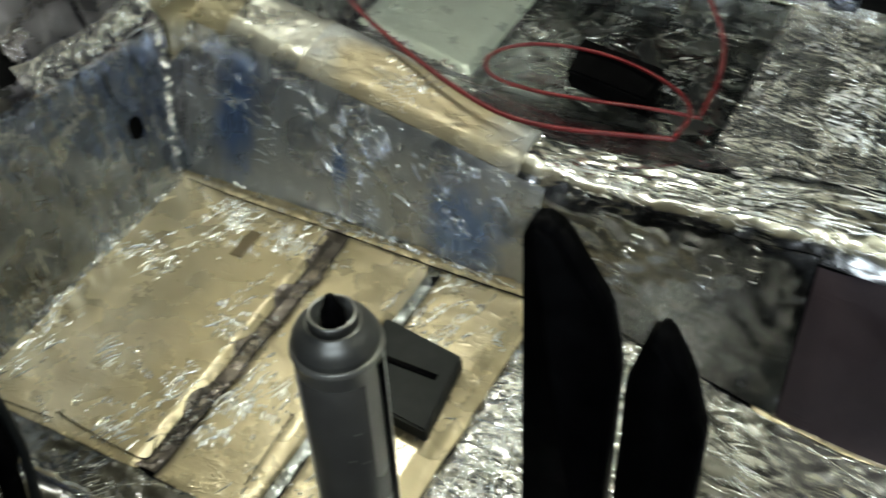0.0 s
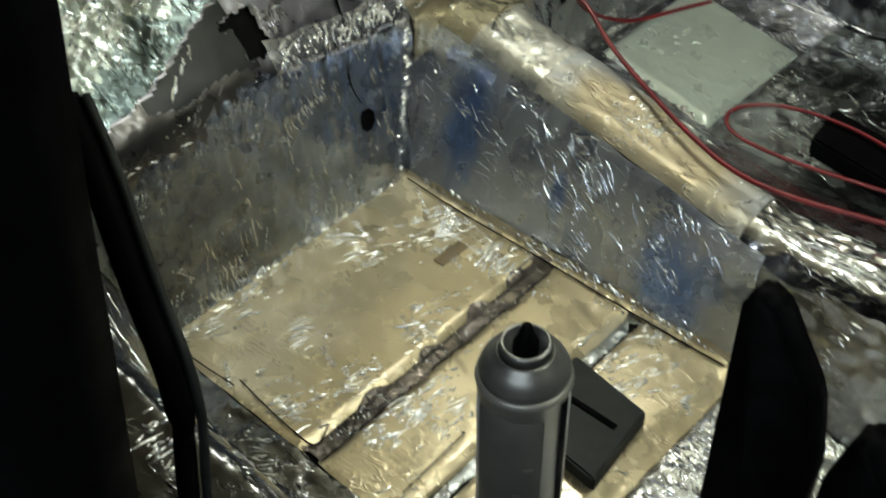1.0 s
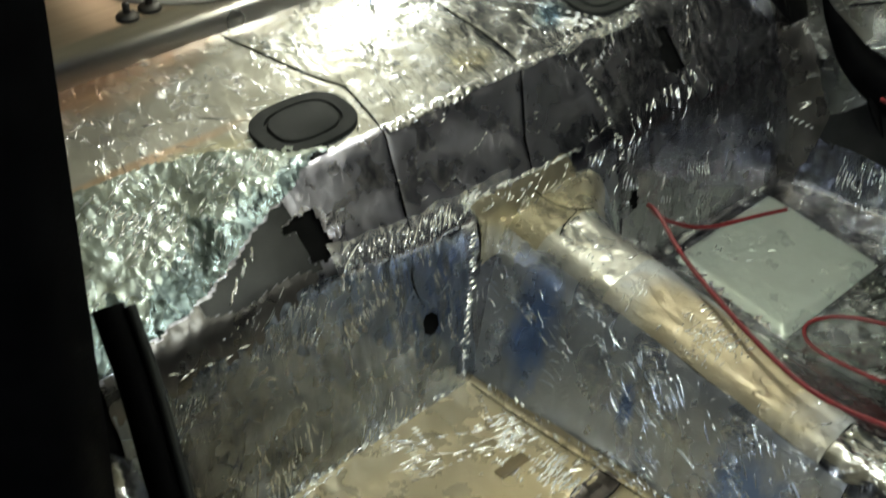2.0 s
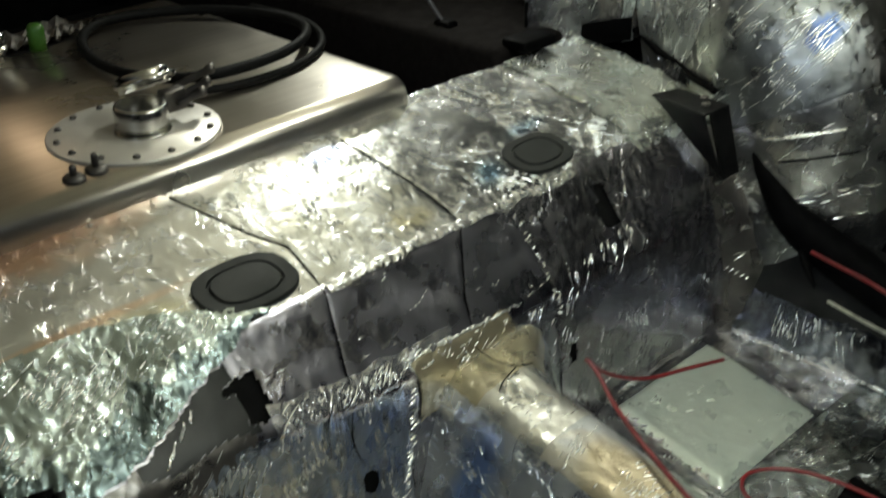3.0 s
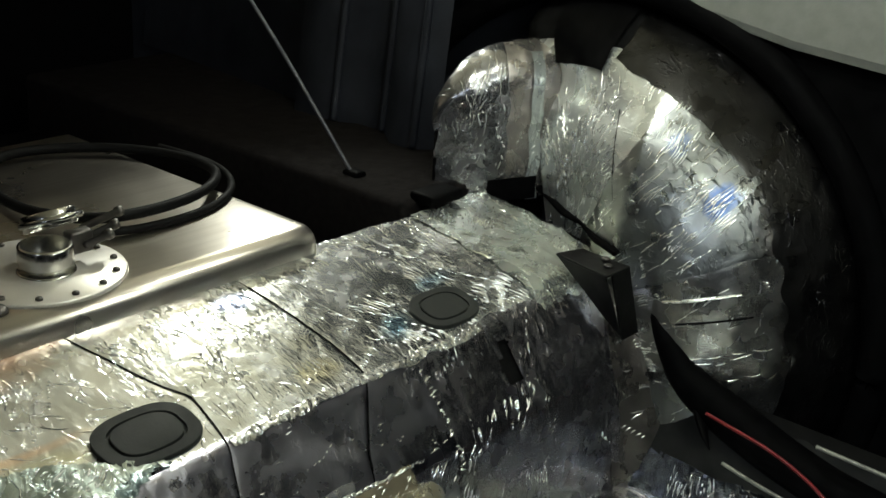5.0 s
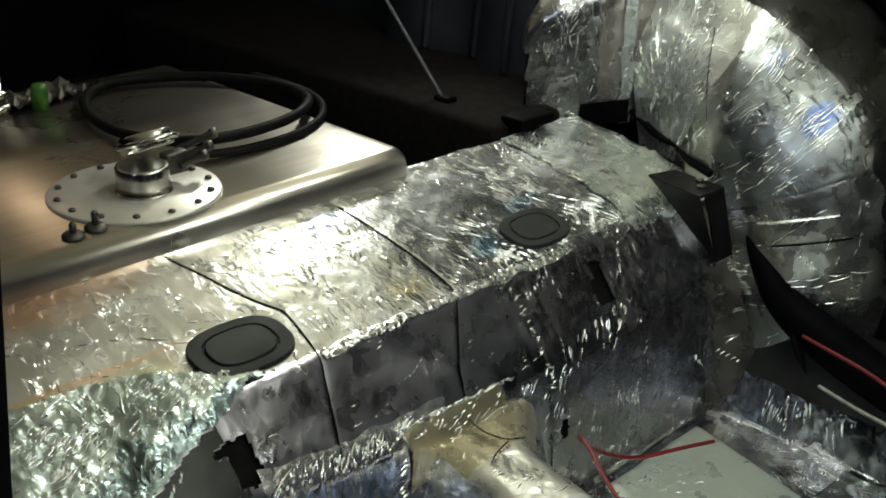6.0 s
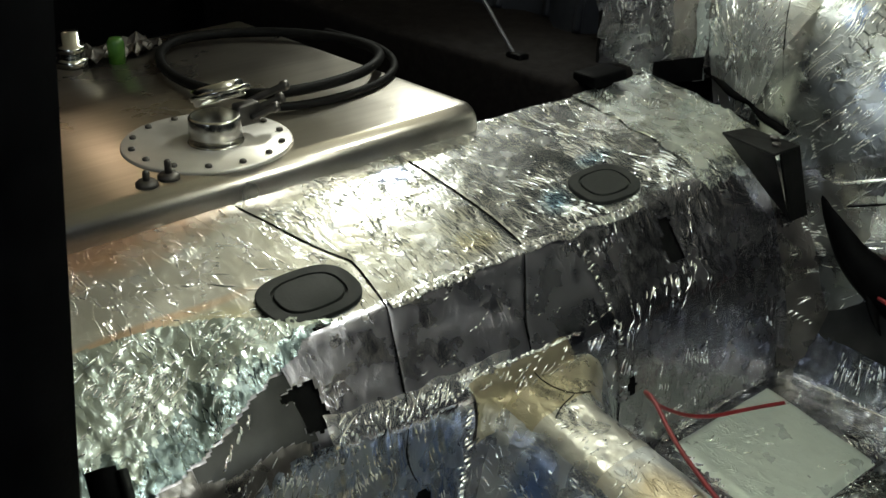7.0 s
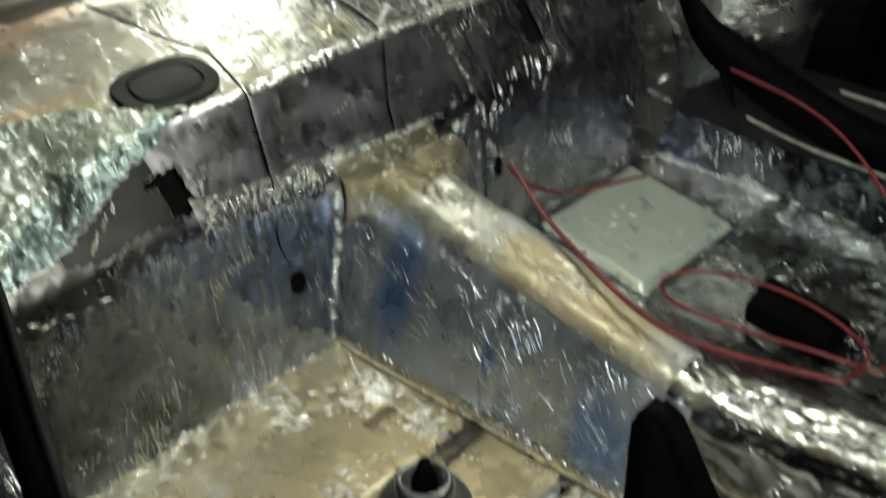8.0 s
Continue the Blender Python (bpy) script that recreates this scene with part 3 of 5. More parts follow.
seat_riser = base("wall_riser", riser, -0.42, 0.68, 0.0, S_END, PAN, "black seam-sealed steel seat riser and ledge under foil", "wall")


def crumple_edge(u):
    """Where the crumpled corner sheet ends towards the slot, as a length up the riser."""
    return float(np.interp(u, (-0.4, -0.28, -0.216, -0.156, -0.132, -0.09), (0.225, 0.25, 0.272, 0.296, 0.312, 0.318))) + 0.004 * noise.noise(Vector((u * 70, 0.3, 4.1)))


def crumple_top(u):
    return float(np.interp(u, (-0.4, -0.25, -0.18, -0.12, -0.09), (0.395, 0.39, 0.37, 0.335, 0.32))) + 0.003 * noise.noise(Vector((u * 50, 2.3, 4.1)))


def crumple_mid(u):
    """Where the crumpled sheet changes from its lit tone to its shaded copy."""
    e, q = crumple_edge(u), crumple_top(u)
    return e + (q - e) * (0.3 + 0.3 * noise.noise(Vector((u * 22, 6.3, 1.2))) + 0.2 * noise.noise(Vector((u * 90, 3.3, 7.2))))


DOOR_SIDE = between(-0.4, -0.03, None, SEAM_A)


def door_gone(u, v):
    x = DOOR_SIDE(u, v)[0]
    return slot_gone(x, v) or (v > crumple_edge(x) + 0.012 and x < -0.1)


def far_slots(u, v):
    return slot_gone(u, v) or hole_gone(u, v)


sheet(riser, -0.4, 0.012, 0.0, S_BEND, LOWER, seat_riser, "silver foil sheet with upright folds and scribbled creases, coloured as in shade", cell=0.003, gone=hole_gone, lift=0.0046, amp=0.0012, size=0.04, pull=0.002)
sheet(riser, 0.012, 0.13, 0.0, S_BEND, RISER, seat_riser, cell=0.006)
sheet(DOOR_SIDE, -0.4, -0.03, S_BEND - 0.002, S_EDGE, SMOOTH, seat_riser, "silver foil sheet below the ledge, coloured as in shade", cell=0.003, lift=0.0036, amp=0.0006, size=0.09, gone=door_gone, pull=0.0003)
sheet(between(-0.03, 0.17, SEAM_A, SEAM_B), -0.03, 0.17, S_BEND - 0.002, S_EDGE, SMOOTH, seat_riser, "smooth silver foil sheet below the ledge, coloured as in shade", cell=0.0035, lift=0.0036, amp=0.0006, size=0.09)
sheet(between(0.15, 0.28, SEAM_B, None), 0.15, 0.28, S_BEND - 0.002, S_EDGE, SMOOTH, seat_riser, "smooth silver foil sheet below the ledge, coloured as in shade", cell=0.0035, lift=0.0034, amp=0.0006, size=0.09)
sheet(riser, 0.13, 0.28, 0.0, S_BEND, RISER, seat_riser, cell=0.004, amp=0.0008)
sheet(riser, 0.262, 0.6, 0.0, S_EDGE + 0.004, FARWALL, seat_riser, "silver foil sheet reaching down to the floor, coloured as in shade", cell=0.0035, gone=far_slots, lift=0.0046, amp=0.0009, size=0.08, ragged=0.006, pull=0.0007)
sheet(riser, 0.592, 0.678, 0.0, 0.3, POSTFOIL, seat_riser, "dull brownish grey foil turned into the sill", cell=0.004, lift=0.004, amp=0.0022, size=0.05, ragged=0.006)
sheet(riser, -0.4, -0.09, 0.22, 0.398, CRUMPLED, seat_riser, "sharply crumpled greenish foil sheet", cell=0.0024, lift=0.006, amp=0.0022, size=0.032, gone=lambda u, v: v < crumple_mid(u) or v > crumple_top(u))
sheet(riser, -0.4, -0.09, 0.22, 0.398, CRUMPLESHADE, seat_riser, "crumpled foil below the corner, coloured as in shade", cell=0.0024, lift=0.0058, amp=0.0022, size=0.032, gone=lambda u, v: v < crumple_edge(u) or v > crumple_mid(u) + 0.004)
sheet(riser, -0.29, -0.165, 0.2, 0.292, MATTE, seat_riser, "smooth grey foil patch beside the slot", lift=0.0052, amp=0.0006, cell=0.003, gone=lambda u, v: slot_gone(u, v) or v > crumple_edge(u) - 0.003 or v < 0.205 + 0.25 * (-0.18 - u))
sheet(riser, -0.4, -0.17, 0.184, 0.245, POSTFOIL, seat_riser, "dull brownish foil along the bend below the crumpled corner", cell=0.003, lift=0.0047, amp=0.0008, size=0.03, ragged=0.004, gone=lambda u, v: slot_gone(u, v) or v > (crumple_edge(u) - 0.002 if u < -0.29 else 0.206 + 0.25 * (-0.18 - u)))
sheet(riser, 0.032, 0.184, 0.14, 0.206, GOLDCRUMPLE, seat_riser, "foil from the tunnel turned up to the bend, tan reflection in its colour", cell=0.003, lift=0.0062, amp=0.0014, size=0.03, ragged=0.009)
sheet(DOOR_SIDE, -0.4, -0.03, S_EDGE - 0.003, S_END, LEDGEA, seat_riser, "bright silver foil sheet on the ledge with a copper reflection painted in", cell=0.005, amp=0.0006, size=0.09, gone=lambda u, v: v < crumple_top(u) - 0.014 and u < -0.1)
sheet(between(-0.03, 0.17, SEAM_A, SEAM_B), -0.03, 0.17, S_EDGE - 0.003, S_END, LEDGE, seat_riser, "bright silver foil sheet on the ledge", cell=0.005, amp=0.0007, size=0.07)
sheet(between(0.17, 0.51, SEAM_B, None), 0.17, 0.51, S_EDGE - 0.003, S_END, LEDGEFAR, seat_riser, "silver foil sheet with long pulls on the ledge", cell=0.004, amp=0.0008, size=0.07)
sheet(riser, 0.5, 0.668, 0.3, S_END, PALEEND, seat_riser, "crumpled pale foil sheet at the end of the ledge", cell=0.004, amp=0.0026, size=0.045, ragged=0.012, lift=0.0044)

# ---- near footwell floor ----
GROOVES = ((-0.213, 0.016), (-0.327, 0.014), (-0.44, 0.014))


def floor_z(x, y):
    z = 0.0
    for gy, w in GROOVES:
        inside = step(-0.352, -0.335, x) * (1 - step(-0.02, -0.004, x))
        z -= 0.0055 * inside * (1 - step(w * 0.55, w, abs(y - gy)))
    # the raised border along the riser
    z += 0.002 * step(-0.07, -0.04, y)
    return z


def floor_near_f(x, y):
    # towards the door the floor turns up into the sill
    k = max(0.0, -0.335 - 0.05 * step(0.0, -0.15, y) - x)
    return (x + 0.2 * min(k, 0.1), y, floor_z(x, y) + 0.17 * step(0.0, 0.11, k))


floor_near = base("floor_near", floor_near_f, -0.62, 0.03, -1.15, 0.004, PAN, "black steel floor pan under foil", "floor")
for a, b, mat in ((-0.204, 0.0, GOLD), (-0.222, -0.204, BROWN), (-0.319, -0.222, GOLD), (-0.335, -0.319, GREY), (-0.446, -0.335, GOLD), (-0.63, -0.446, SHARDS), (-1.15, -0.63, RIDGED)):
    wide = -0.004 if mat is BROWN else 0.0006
    sheet(floor_near_f, -0.347, 0.0, a + wide, b - wide, mat, floor_near, "foil floor sheet with a tan reflection in its colour" if mat is GOLD else "", cell=0.005 if mat is GOLD else 0.003, amp=0.0007 if mat is GOLD else 0.002 if mat is SHARDS else 0.0014, size=0.06 if mat is GOLD else 0.015, lift=0.0042 if mat is BROWN else 0.003, ragged=0.009 if mat is BROWN else 0.002)
sheet(floor_near_f, -0.61, -0.3485, -0.6, 0.0, SILLFOIL, floor_near, "crumpled silver foil sheet on the sill, coloured as in shade", cell=0.0045, amp=0.003, size=0.035)

# ---- tunnel ----


def tunnel_edge(y):
    q = max(y, -0.42)
    x, z = 0.067 + (q + 0.05) * 0.108, 0.162 + (q + 0.05) * 0.1
    k = step(-0.42, -0.75, y)
    return x - 0.03 * k, z + 0.05 * k


def tunnel(s, y):
    """s runs from 0 at the near foot over the top (1 to 2) to 3 at the far foot."""
    xe, ze = tunnel_edge(y)
    foot = 0.002 - 0.06 * step(-0.42, -0.8, y)
    w = 0.058 + 0.03 * step(-0.4, -0.8, y) + 0.02 * step(-0.36, -0.2, y) + 0.07 * step(-0.06, 0.035, y)
    pts = [(foot, -0.002), (foot + (xe - foot) * 0.84, ze * 0.86), (xe + 0.008, ze + 0.003), (xe + w, ze + 0.008), (xe + w + 0.03, ze - 0.03), (max(0.25, xe + w + 0.05), 0.03), (0.295, 0.0)]
    knots = [0, 0.88, 1.05, 2.0, 2.2, 2.85, 3.0]
    # rounded corners: average of nearby stations
    x = z = 0.0
    for d, wgt in ((-0.17, 0.12), (-0.085, 0.22), (0, 0.32), (0.085, 0.22), (0.17, 0.12)):
        q = min(3.0, max(0.0, s + d))
        x += wgt * float(np.interp(q, knots, [p[0] for p in pts]))
        z += wgt * float(np.interp(q, knots, [p[1] for p in pts]))
    return (x, y, z)


tunnel_ob = base("wall_tunnel", lambda s, y: tunnel(s / 0.1, y), 0.0, 0.3, -1.15, 0.045, PAN, "black steel transmission tunnel under foil", "tunnel")


def tsheet(y0, y1, s0, s1, mat, label="", **kw):
    sheet(lambda s, y: tunnel(s / 0.1, y), s0 / 10, s1 / 10, y0, y1, mat, tunnel_ob, label, **kw)


tsheet(-0.43, 0.03, 0.02, 1.0, BLUE, "silver foil sheet on the tunnel side with blue reflections painted in", cell=0.0035, amp=0.0008, pull=0.001, along=(20, 95, 20))
tsheet(-0.692, -0.431, 0.02, 1.0, RIDGED, "dark foil sheet pulled into long folds", cell=0.004, amp=0.001, size=0.05, pull=0.0024, along=(110, 16, 110))
tsheet(-1.15, -0.694, 0.02, 0.95, MAROON, "smooth dull maroon sheet", cell=0.01, amp=0.001)
tsheet(-1.15, -0.694, 0.952, 1.0, FOLDS, cell=0.006, amp=0.002, size=0.03)
tsheet(-0.04, 0.045, 1.0, 2.15, GOLDCRUMPLE, "crumpled foil patch with a tan reflection in its colour", cell=0.0035, amp=0.0016, size=0.035)
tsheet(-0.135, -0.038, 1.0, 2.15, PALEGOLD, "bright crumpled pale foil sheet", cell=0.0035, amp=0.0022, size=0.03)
tsheet(-0.4, -0.133, 1.0, 2.15, TAN, "silver foil on the tunnel with a strip of tan reflection painted in", cell=0.0035, amp=0.0012, size=0.03)
tsheet(-1.15, -0.401, 1.0, 2.15, FOLDS, "bright wrinkled silver foil sheet", cell=0.004, amp=0.0035, size=0.03)
tsheet(-0.55, 0.045, 2.152, 3.0, GREY, "grey foil sheet", cell=0.006, amp=0.0012)
tsheet(-1.15, -0.552, 2.152, 3.0, FOLDS, "wrinkled silver foil sheet", cell=0.006, amp=0.003)

# ---- crumpled foil tape pressed along the joints ----


def joint(path, normal_a, normal_b, length, width, parent, label, amp=0.0007, mat=None):
    """A folded tape: path(u) gives the joint line, the two directions its wings."""
    a, b = Vector(normal_a), Vector(normal_b)

    def f(u, v):
        soft = 0.35 * width * math.exp(-(v / (0.3 * width)) ** 2)
        return Vector(path(u)) + a * max(-v, 0.0) + b * max(v, 0.0) + (a + b) * soft * 0.4

    sheet(f, 0.0, length, -width, width, mat or SILVER, parent, label, cell=0.003, amp=amp, size=0.02, lift=0.0042, name="foil_tape", ragged=0.004)


joint(lambda u: (-0.3 + u, 0.0, 0.0), (0, -1, 0), (0, 0.1, 1), 0.3, 0.01, floor_near, "crumpled foil tape in the floor joint", 0.0012, SHARDS)
joint(lambda u: (0.001, -u, 0.0), (-1, 0, 0), (0.35, 0, 0.93), 0.43, 0.011, floor_near, "crumpled foil tape in the floor joint, tan reflection in its colour", 0.001, GOLD)
joint(lambda u: (-0.02 + u, 0.092, 0.2875), (0, -0.75, -0.66), (0, 1, 0.16), 0.4, 0.006, seat_riser, "crumpled foil edge of the ledge", 0.0014, SHARDS)
joint(lambda u: (tunnel(0, -0.67 - u)[0] + 0.002, -0.67 - u, 0.0), (-1, 0, 0), (0.3, 0, 0.95), 0.3, 0.008, floor_near, "tape over the floor joint, tan reflection in its colour", mat=GOLD)
sheet(riser, -0.15, 0.1, 0.188, 0.222, BENDFOIL, seat_riser, "foil strip with slanting creases along the riser bend, reflected light in its colour", cell=0.003, amp=0.0012, size=0.025, lift=0.0052, ragged=0.007)
joint(lambda u: riser(-0.39 + u, S_BEND - 0.012), (0, -0.1, -1), (0, 0.66, 0.75), 0.2, 0.006, seat_riser, "brownish foil fold along the riser bend", 0.0008, POSTFOIL)
joint(lambda u: (0.34 + u, 0.001, 0.004), (0, -1, 0), (0, 0.1, 1), 0.23, 0.012, seat_riser, "crumpled foil tape in the far floor joint", 0.0012, SHARDS)


def rungs(f, rows, across, spread, long, parent, label, lift=0.0052):
    """Short bright wrinkles side by side along a joint; rows are the joint's ends in the sheet's own lengths."""
    verts, faces = [], []
    (ua, va), (ub, vb) = rows
    n = int(math.hypot(ub - ua, vb - va) / 0.0062)
    for i in range(n):
        k = (i + rng.uniform(-0.3, 0.3)) / n
        for _ in range(rng.choice((1, 1, 2))):
            u, v = ua + (ub - ua) * k + rng.uniform(-spread, spread), va + (vb - va) * k + rng.uniform(-spread, spread)
            crease(f, -9, 9, -9, 9, u, v, across + rng.uniform(-0.35, 0.35), rng.uniform(-0.5, 0.5), long * rng.uniform(0.6, 1.5), 2.0, lift, 0.0, 1.0, None, verts, faces)
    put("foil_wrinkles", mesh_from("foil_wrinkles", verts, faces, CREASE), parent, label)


rungs(riser, ((-0.012, 0.01), (0.03, 0.185)), 0.1, 0.004, 0.009, seat_riser, "ladder of bright wrinkles beside the tunnel")
rungs(riser, ((0.03, 0.21), (0.205, 0.204)), 0.0, 0.0012, 0.012, seat_riser, "bright folded edge of the foil along the bend", 0.007)
rungs(riser, ((-0.24, 0.008), (-0.02, 0.008)), 0.5, 0.005, 0.011, seat_riser, "bright wrinkles along the floor joint")
rungs(riser, ((0.268, 0.17), (0.262, 0.3)), 0.1, 0.004, 0.007, seat_riser, "ladder of bright wrinkles on the far riser")
rungs(riser, ((0.27, 0.18), (0.4, 0.215)), 1.0, 0.014, 0.011, seat_riser, "band of bright slanting wrinkles on the far riser")
rungs(riser, ((-0.262, 0.236), (-0.212, 0.262)), 0.9, 0.002, 0.01, seat_riser, "pale streak of wrinkles beside the grey patch")
rungs(lambda s, y: tunnel(s / 0.1, y), ((0.0035, -0.03), (0.0035, -0.42)), 0.9, 0.003, 0.008, tunnel_ob, "bright wrinkles along the tunnel foot")

# ---- far footwell floor ----


def on_panel(x, y, rim=0.0):
    q = x - 0.25 * (y + 0.2)
    return 0.308 - rim < q < 0.5 + rim and -0.205 - rim < y < -0.028 + rim


def floor_far_f(x, y):
    q = x - 0.25 * (y + 0.2)
    panel = step(0.3, 0.31, q) * (1 - step(0.498, 0.51, q)) * step(-0.21, -0.2, y) * (1 - step(-0.03, -0.02, y))
    k = max(0.0, x - 0.61)
    return (x - 0.3 * k, y, 0.002 + 0.007 * panel + 1.6 * k)


floor_far = base("floor_far", floor_far_f, 0.26, 0.71, -1.15, 0.004, PAN, "black steel floor pan under foil", "floor")
sheet(floor_far_f, 0.27, 0.6, -0.215, 0.0, PALE, floor_far, "pale greenish foil floor sheet", cell=0.004, amp=0.0006, gone=lambda u, v: not on_panel(u, v, 0.006))
sheet(floor_far_f, 0.27, 0.62, -0.217, 0.0, SILVER, floor_far, "crumpled silver foil round the pale sheet", cell=0.004, amp=0.0016, size=0.03, lift=0.0025, gone=lambda u, v: on_panel(u, v, 0.003))
sheet(floor_far_f, 0.27, 0.62, -0.52, -0.217, GREY, floor_far, "grey foil floor sheet", cell=0.005, amp=0.0014)
sheet(floor_far_f, 0.27, 0.62, -1.15, -0.522, SHARDS, floor_far, "sharply crumpled silver foil sheet", cell=0.006, amp=0.006, size=0.035)
sheet(floor_far_f, 0.645, 0.7, -0.6, 0.0, DULL, floor_far, "near-black strip below the sill, shade in its colour", cell=0.006, amp=0.002, ragged=0.006)
sheet(floor_far_f, 0.615, 0.65, -0.6, 0.0, DARKLOW, floor_far, "silver foil turned up below the sill, shade in its colour", cell=0.004, amp=0.003, size=0.04, lift=0.0035, ragged=0.006)

# ---- far wheel arch ----
AY, AZ = 0.2, 0.2


def arch(r, a):
    """a: metres round the arch at 0.4 m radius, from the front foot over the top to the rear foot."""
    t = math.pi * (1.12 - a / 0.4 / math.pi * 1.0)
    y, z = AY + r * math.cos(t), AZ + r * math.sin(t)
    x = 0.645 + 0.17 * (max(0.0, r - 0.22) / 0.21) ** 2
    # behind the bracket the inner face falls back towards the strut tower
    x += 0.5 * max(0.0, y - 0.06) * (1 - step(0.3, 0.42, r))
    return (x, y, z)


A_END = 0.92
wheel_arch = base("wall_wheel_arch", arch, 0.03, 0.45, -0.4, A_END, PAN, "black steel wheel arch under foil", "wheel arch")
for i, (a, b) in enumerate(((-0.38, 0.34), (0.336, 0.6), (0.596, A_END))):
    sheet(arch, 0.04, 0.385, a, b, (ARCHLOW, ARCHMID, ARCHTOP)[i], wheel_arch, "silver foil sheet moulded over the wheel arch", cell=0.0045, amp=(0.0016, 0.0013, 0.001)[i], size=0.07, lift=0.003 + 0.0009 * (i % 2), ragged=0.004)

sheet(arch, 0.37, 0.435, -0.2, 0.73, ARCHRIM, wheel_arch, "foil turned up to the rim of the arch, shade in its colour", cell=0.0045, amp=0.0014, size=0.06, lift=0.0045, ragged=0.007)

# ---- strut tower beside the arch ----
T_RIGHT, T_LEFT = Vector((0.775, 0.266, 0.33)), Vector((0.613, 0.373, 0.33))
T_BACK = Vector((0.55, 0.835, 0))


def tower_face(u, v):
    """u runs from the free edge to the arch, v up the face and over its rounded top."""
    k = 1 - u / 0.194
    q = T_RIGHT.lerp(T_LEFT, k)
    bow = 0.014 * math.sin(math.pi * min(1.0, max(0.0, k)))
    top = float(np.interp(k, (0, 0.3, 0.55, 0.75, 0.88, 0.96, 1.0), (0.238, 0.236, 0.226, 0.205, 0.18, 0.155, 0.13)))
    r = 0.055 - 0.035 * step(0.6, 1.0, k)
    w = v / 0.29
    if w < 0.7:
        return q - T_BACK * bow + Vector((0, 0, (top - r) * w / 0.7))
    a = (w - 0.7) / 0.3 * math.pi / 2
    return q + T_BACK * (r * (1 - math.cos(a)) - bow) + Vector((0, 0, top - r + r * math.sin(a)))


strut_tower = base("wall_strut_tower", tower_face, 0.0, 0.194, 0.0, 0.29, PAN, "black steel strut tower under foil", "strut tower")
sheet(tower_face, 0.104, 0.192, 0.004, 0.285, TOWERFOIL, strut_tower, "dull silver foil sheet on the strut tower", cell=0.0035, amp=0.0012, size=0.06)
sheet(tower_face, 0.002, 0.108, 0.004, 0.285, TOWERDARK, strut_tower, "silver foil sheet on the strut tower, coloured as in shade", cell=0.0035, amp=0.0014, size=0.06, lift=0.004, ragged=0.005)
sheet(lambda u, v: tower_face(u, v) - T_BACK * 0.002, 0.144, 0.164, 0.0, 0.25, CREASEFOIL, strut_tower, "bright tape in the upright joint", cell=0.003, amp=0.0016, size=0.02, lift=0.004, ragged=0.004, name="foil_tape")
sheet(tower_face, 0.004, 0.09, 0.0, 0.028, SHARDS, strut_tower, "crumpled foil tape along the tower foot", cell=0.003, amp=0.002, size=0.02, lift=0.006, ragged=0.006, name="foil_tape")

# ---- far side: bracket, sill trim, dark quarter panel, cream trim ----
bracket = thing("seat_belt_bracket", "black folded steel bracket at the wheel arch foot", "bracket", (0.62, 0.07, 0.22))
bm = bmesh.new()
# a flat top plate, a tongue folded down at its front, and a gusset between the two
for shape, way in (([(0.563, 0.106, 0.338), (0.606, 0.092, 0.338), (0.604, 0.012, 0.336), (0.545, 0.012, 0.338)], (0, 0, -0.004)),
                   ([(0.56, 0.013, 0.337), (0.604, 0.013, 0.336), (0.627, 0.0, 0.235), (0.586, 0.0, 0.236)], (0, 0.004, 0)),
                   ([(0.563, 0.106, 0.336), (0.547, 0.015, 0.337), (0.586, 0.003, 0.238), (0.58, 0.03, 0.262)], (0.004, 0.001, 0))):
    front = [bm.verts.new(p) for p in shape]
    rear = [bm.verts.new(Vector(p) + Vector(way)) for p in shape]
    bm.faces.new(front)
    bm.faces.new(rear[::-1])
    for i in range(4):
        bm.faces.new((front[i], front[(i + 1) % 4], rear[(i + 1) % 4], rear[i]))
bmesh.ops.recalc_face_normals(bm, faces=bm.faces[:])
bmesh.ops.bevel(bm, geom=bm.edges[:], offset=0.001, segments=1, affect="EDGES")
part("bracket_body", bm, BRACKET, bracket, smooth=False)
for x, y in ((0.575, 0.03), (0.594, 0.045)):
    part("bolt_head", lathe_bm([(0.006, 0), (0.006, 0.003), (0.003, 0.004)], (x, y, 0.3375), 10), BOLT, bracket)


sill = thing("sill_trim", "black padded trim along the far door sill", "sill trim", (0.68, -0.3, 0.0))
part("cover", tube_bm([(0.648, 0.014, 0.3), (0.65, -0.008, 0.262), (0.652, -0.032, 0.225), (0.654, -0.07, 0.176), (0.655, -0.14, 0.146), (0.655, -0.22, 0.118), (0.655, -0.33, 0.092), (0.655, -0.9, 0.07)], 0.031, 14, flat=1.0, taper=0.6), BLACK, sill)
part("sill_plate", tube_bm([(0.604, -0.16, 0.108), (0.596, -0.23, 0.1), (0.592, -0.304, 0.096), (0.59, -0.8, 0.09)], 0.0026, 6), WORN, sill, "scuffed bright sill strip")
part("door_edge", tube_bm([(0.628, -0.27, 0.17), (0.626, -0.37, 0.168), (0.624, -0.8, 0.16)], 0.0026, 6), WORN, sill, "pale worn edge of the door sill")
flap = thing("belt_strap", "short black webbing strap on the sill", "strap", (0.63, -0.05, 0.1))
part("webbing", tube_bm([(0.615, -0.135, 0.112), (0.622, -0.12, 0.128), (0.632, -0.105, 0.15), (0.645, -0.09, 0.17)], 0.009, 8, flat=0.4, taper=0.6), BLACK, flap)

# quarter panel: dark wall with the arch's rolled lip
wall_far = tagged(part("wall_far", box_bm(0.86, 0.9, -1.3, 1.5, -0.05, 1.16), DARKPAINT, smooth=False), "dark painted far body side", "wall", kind="structure")
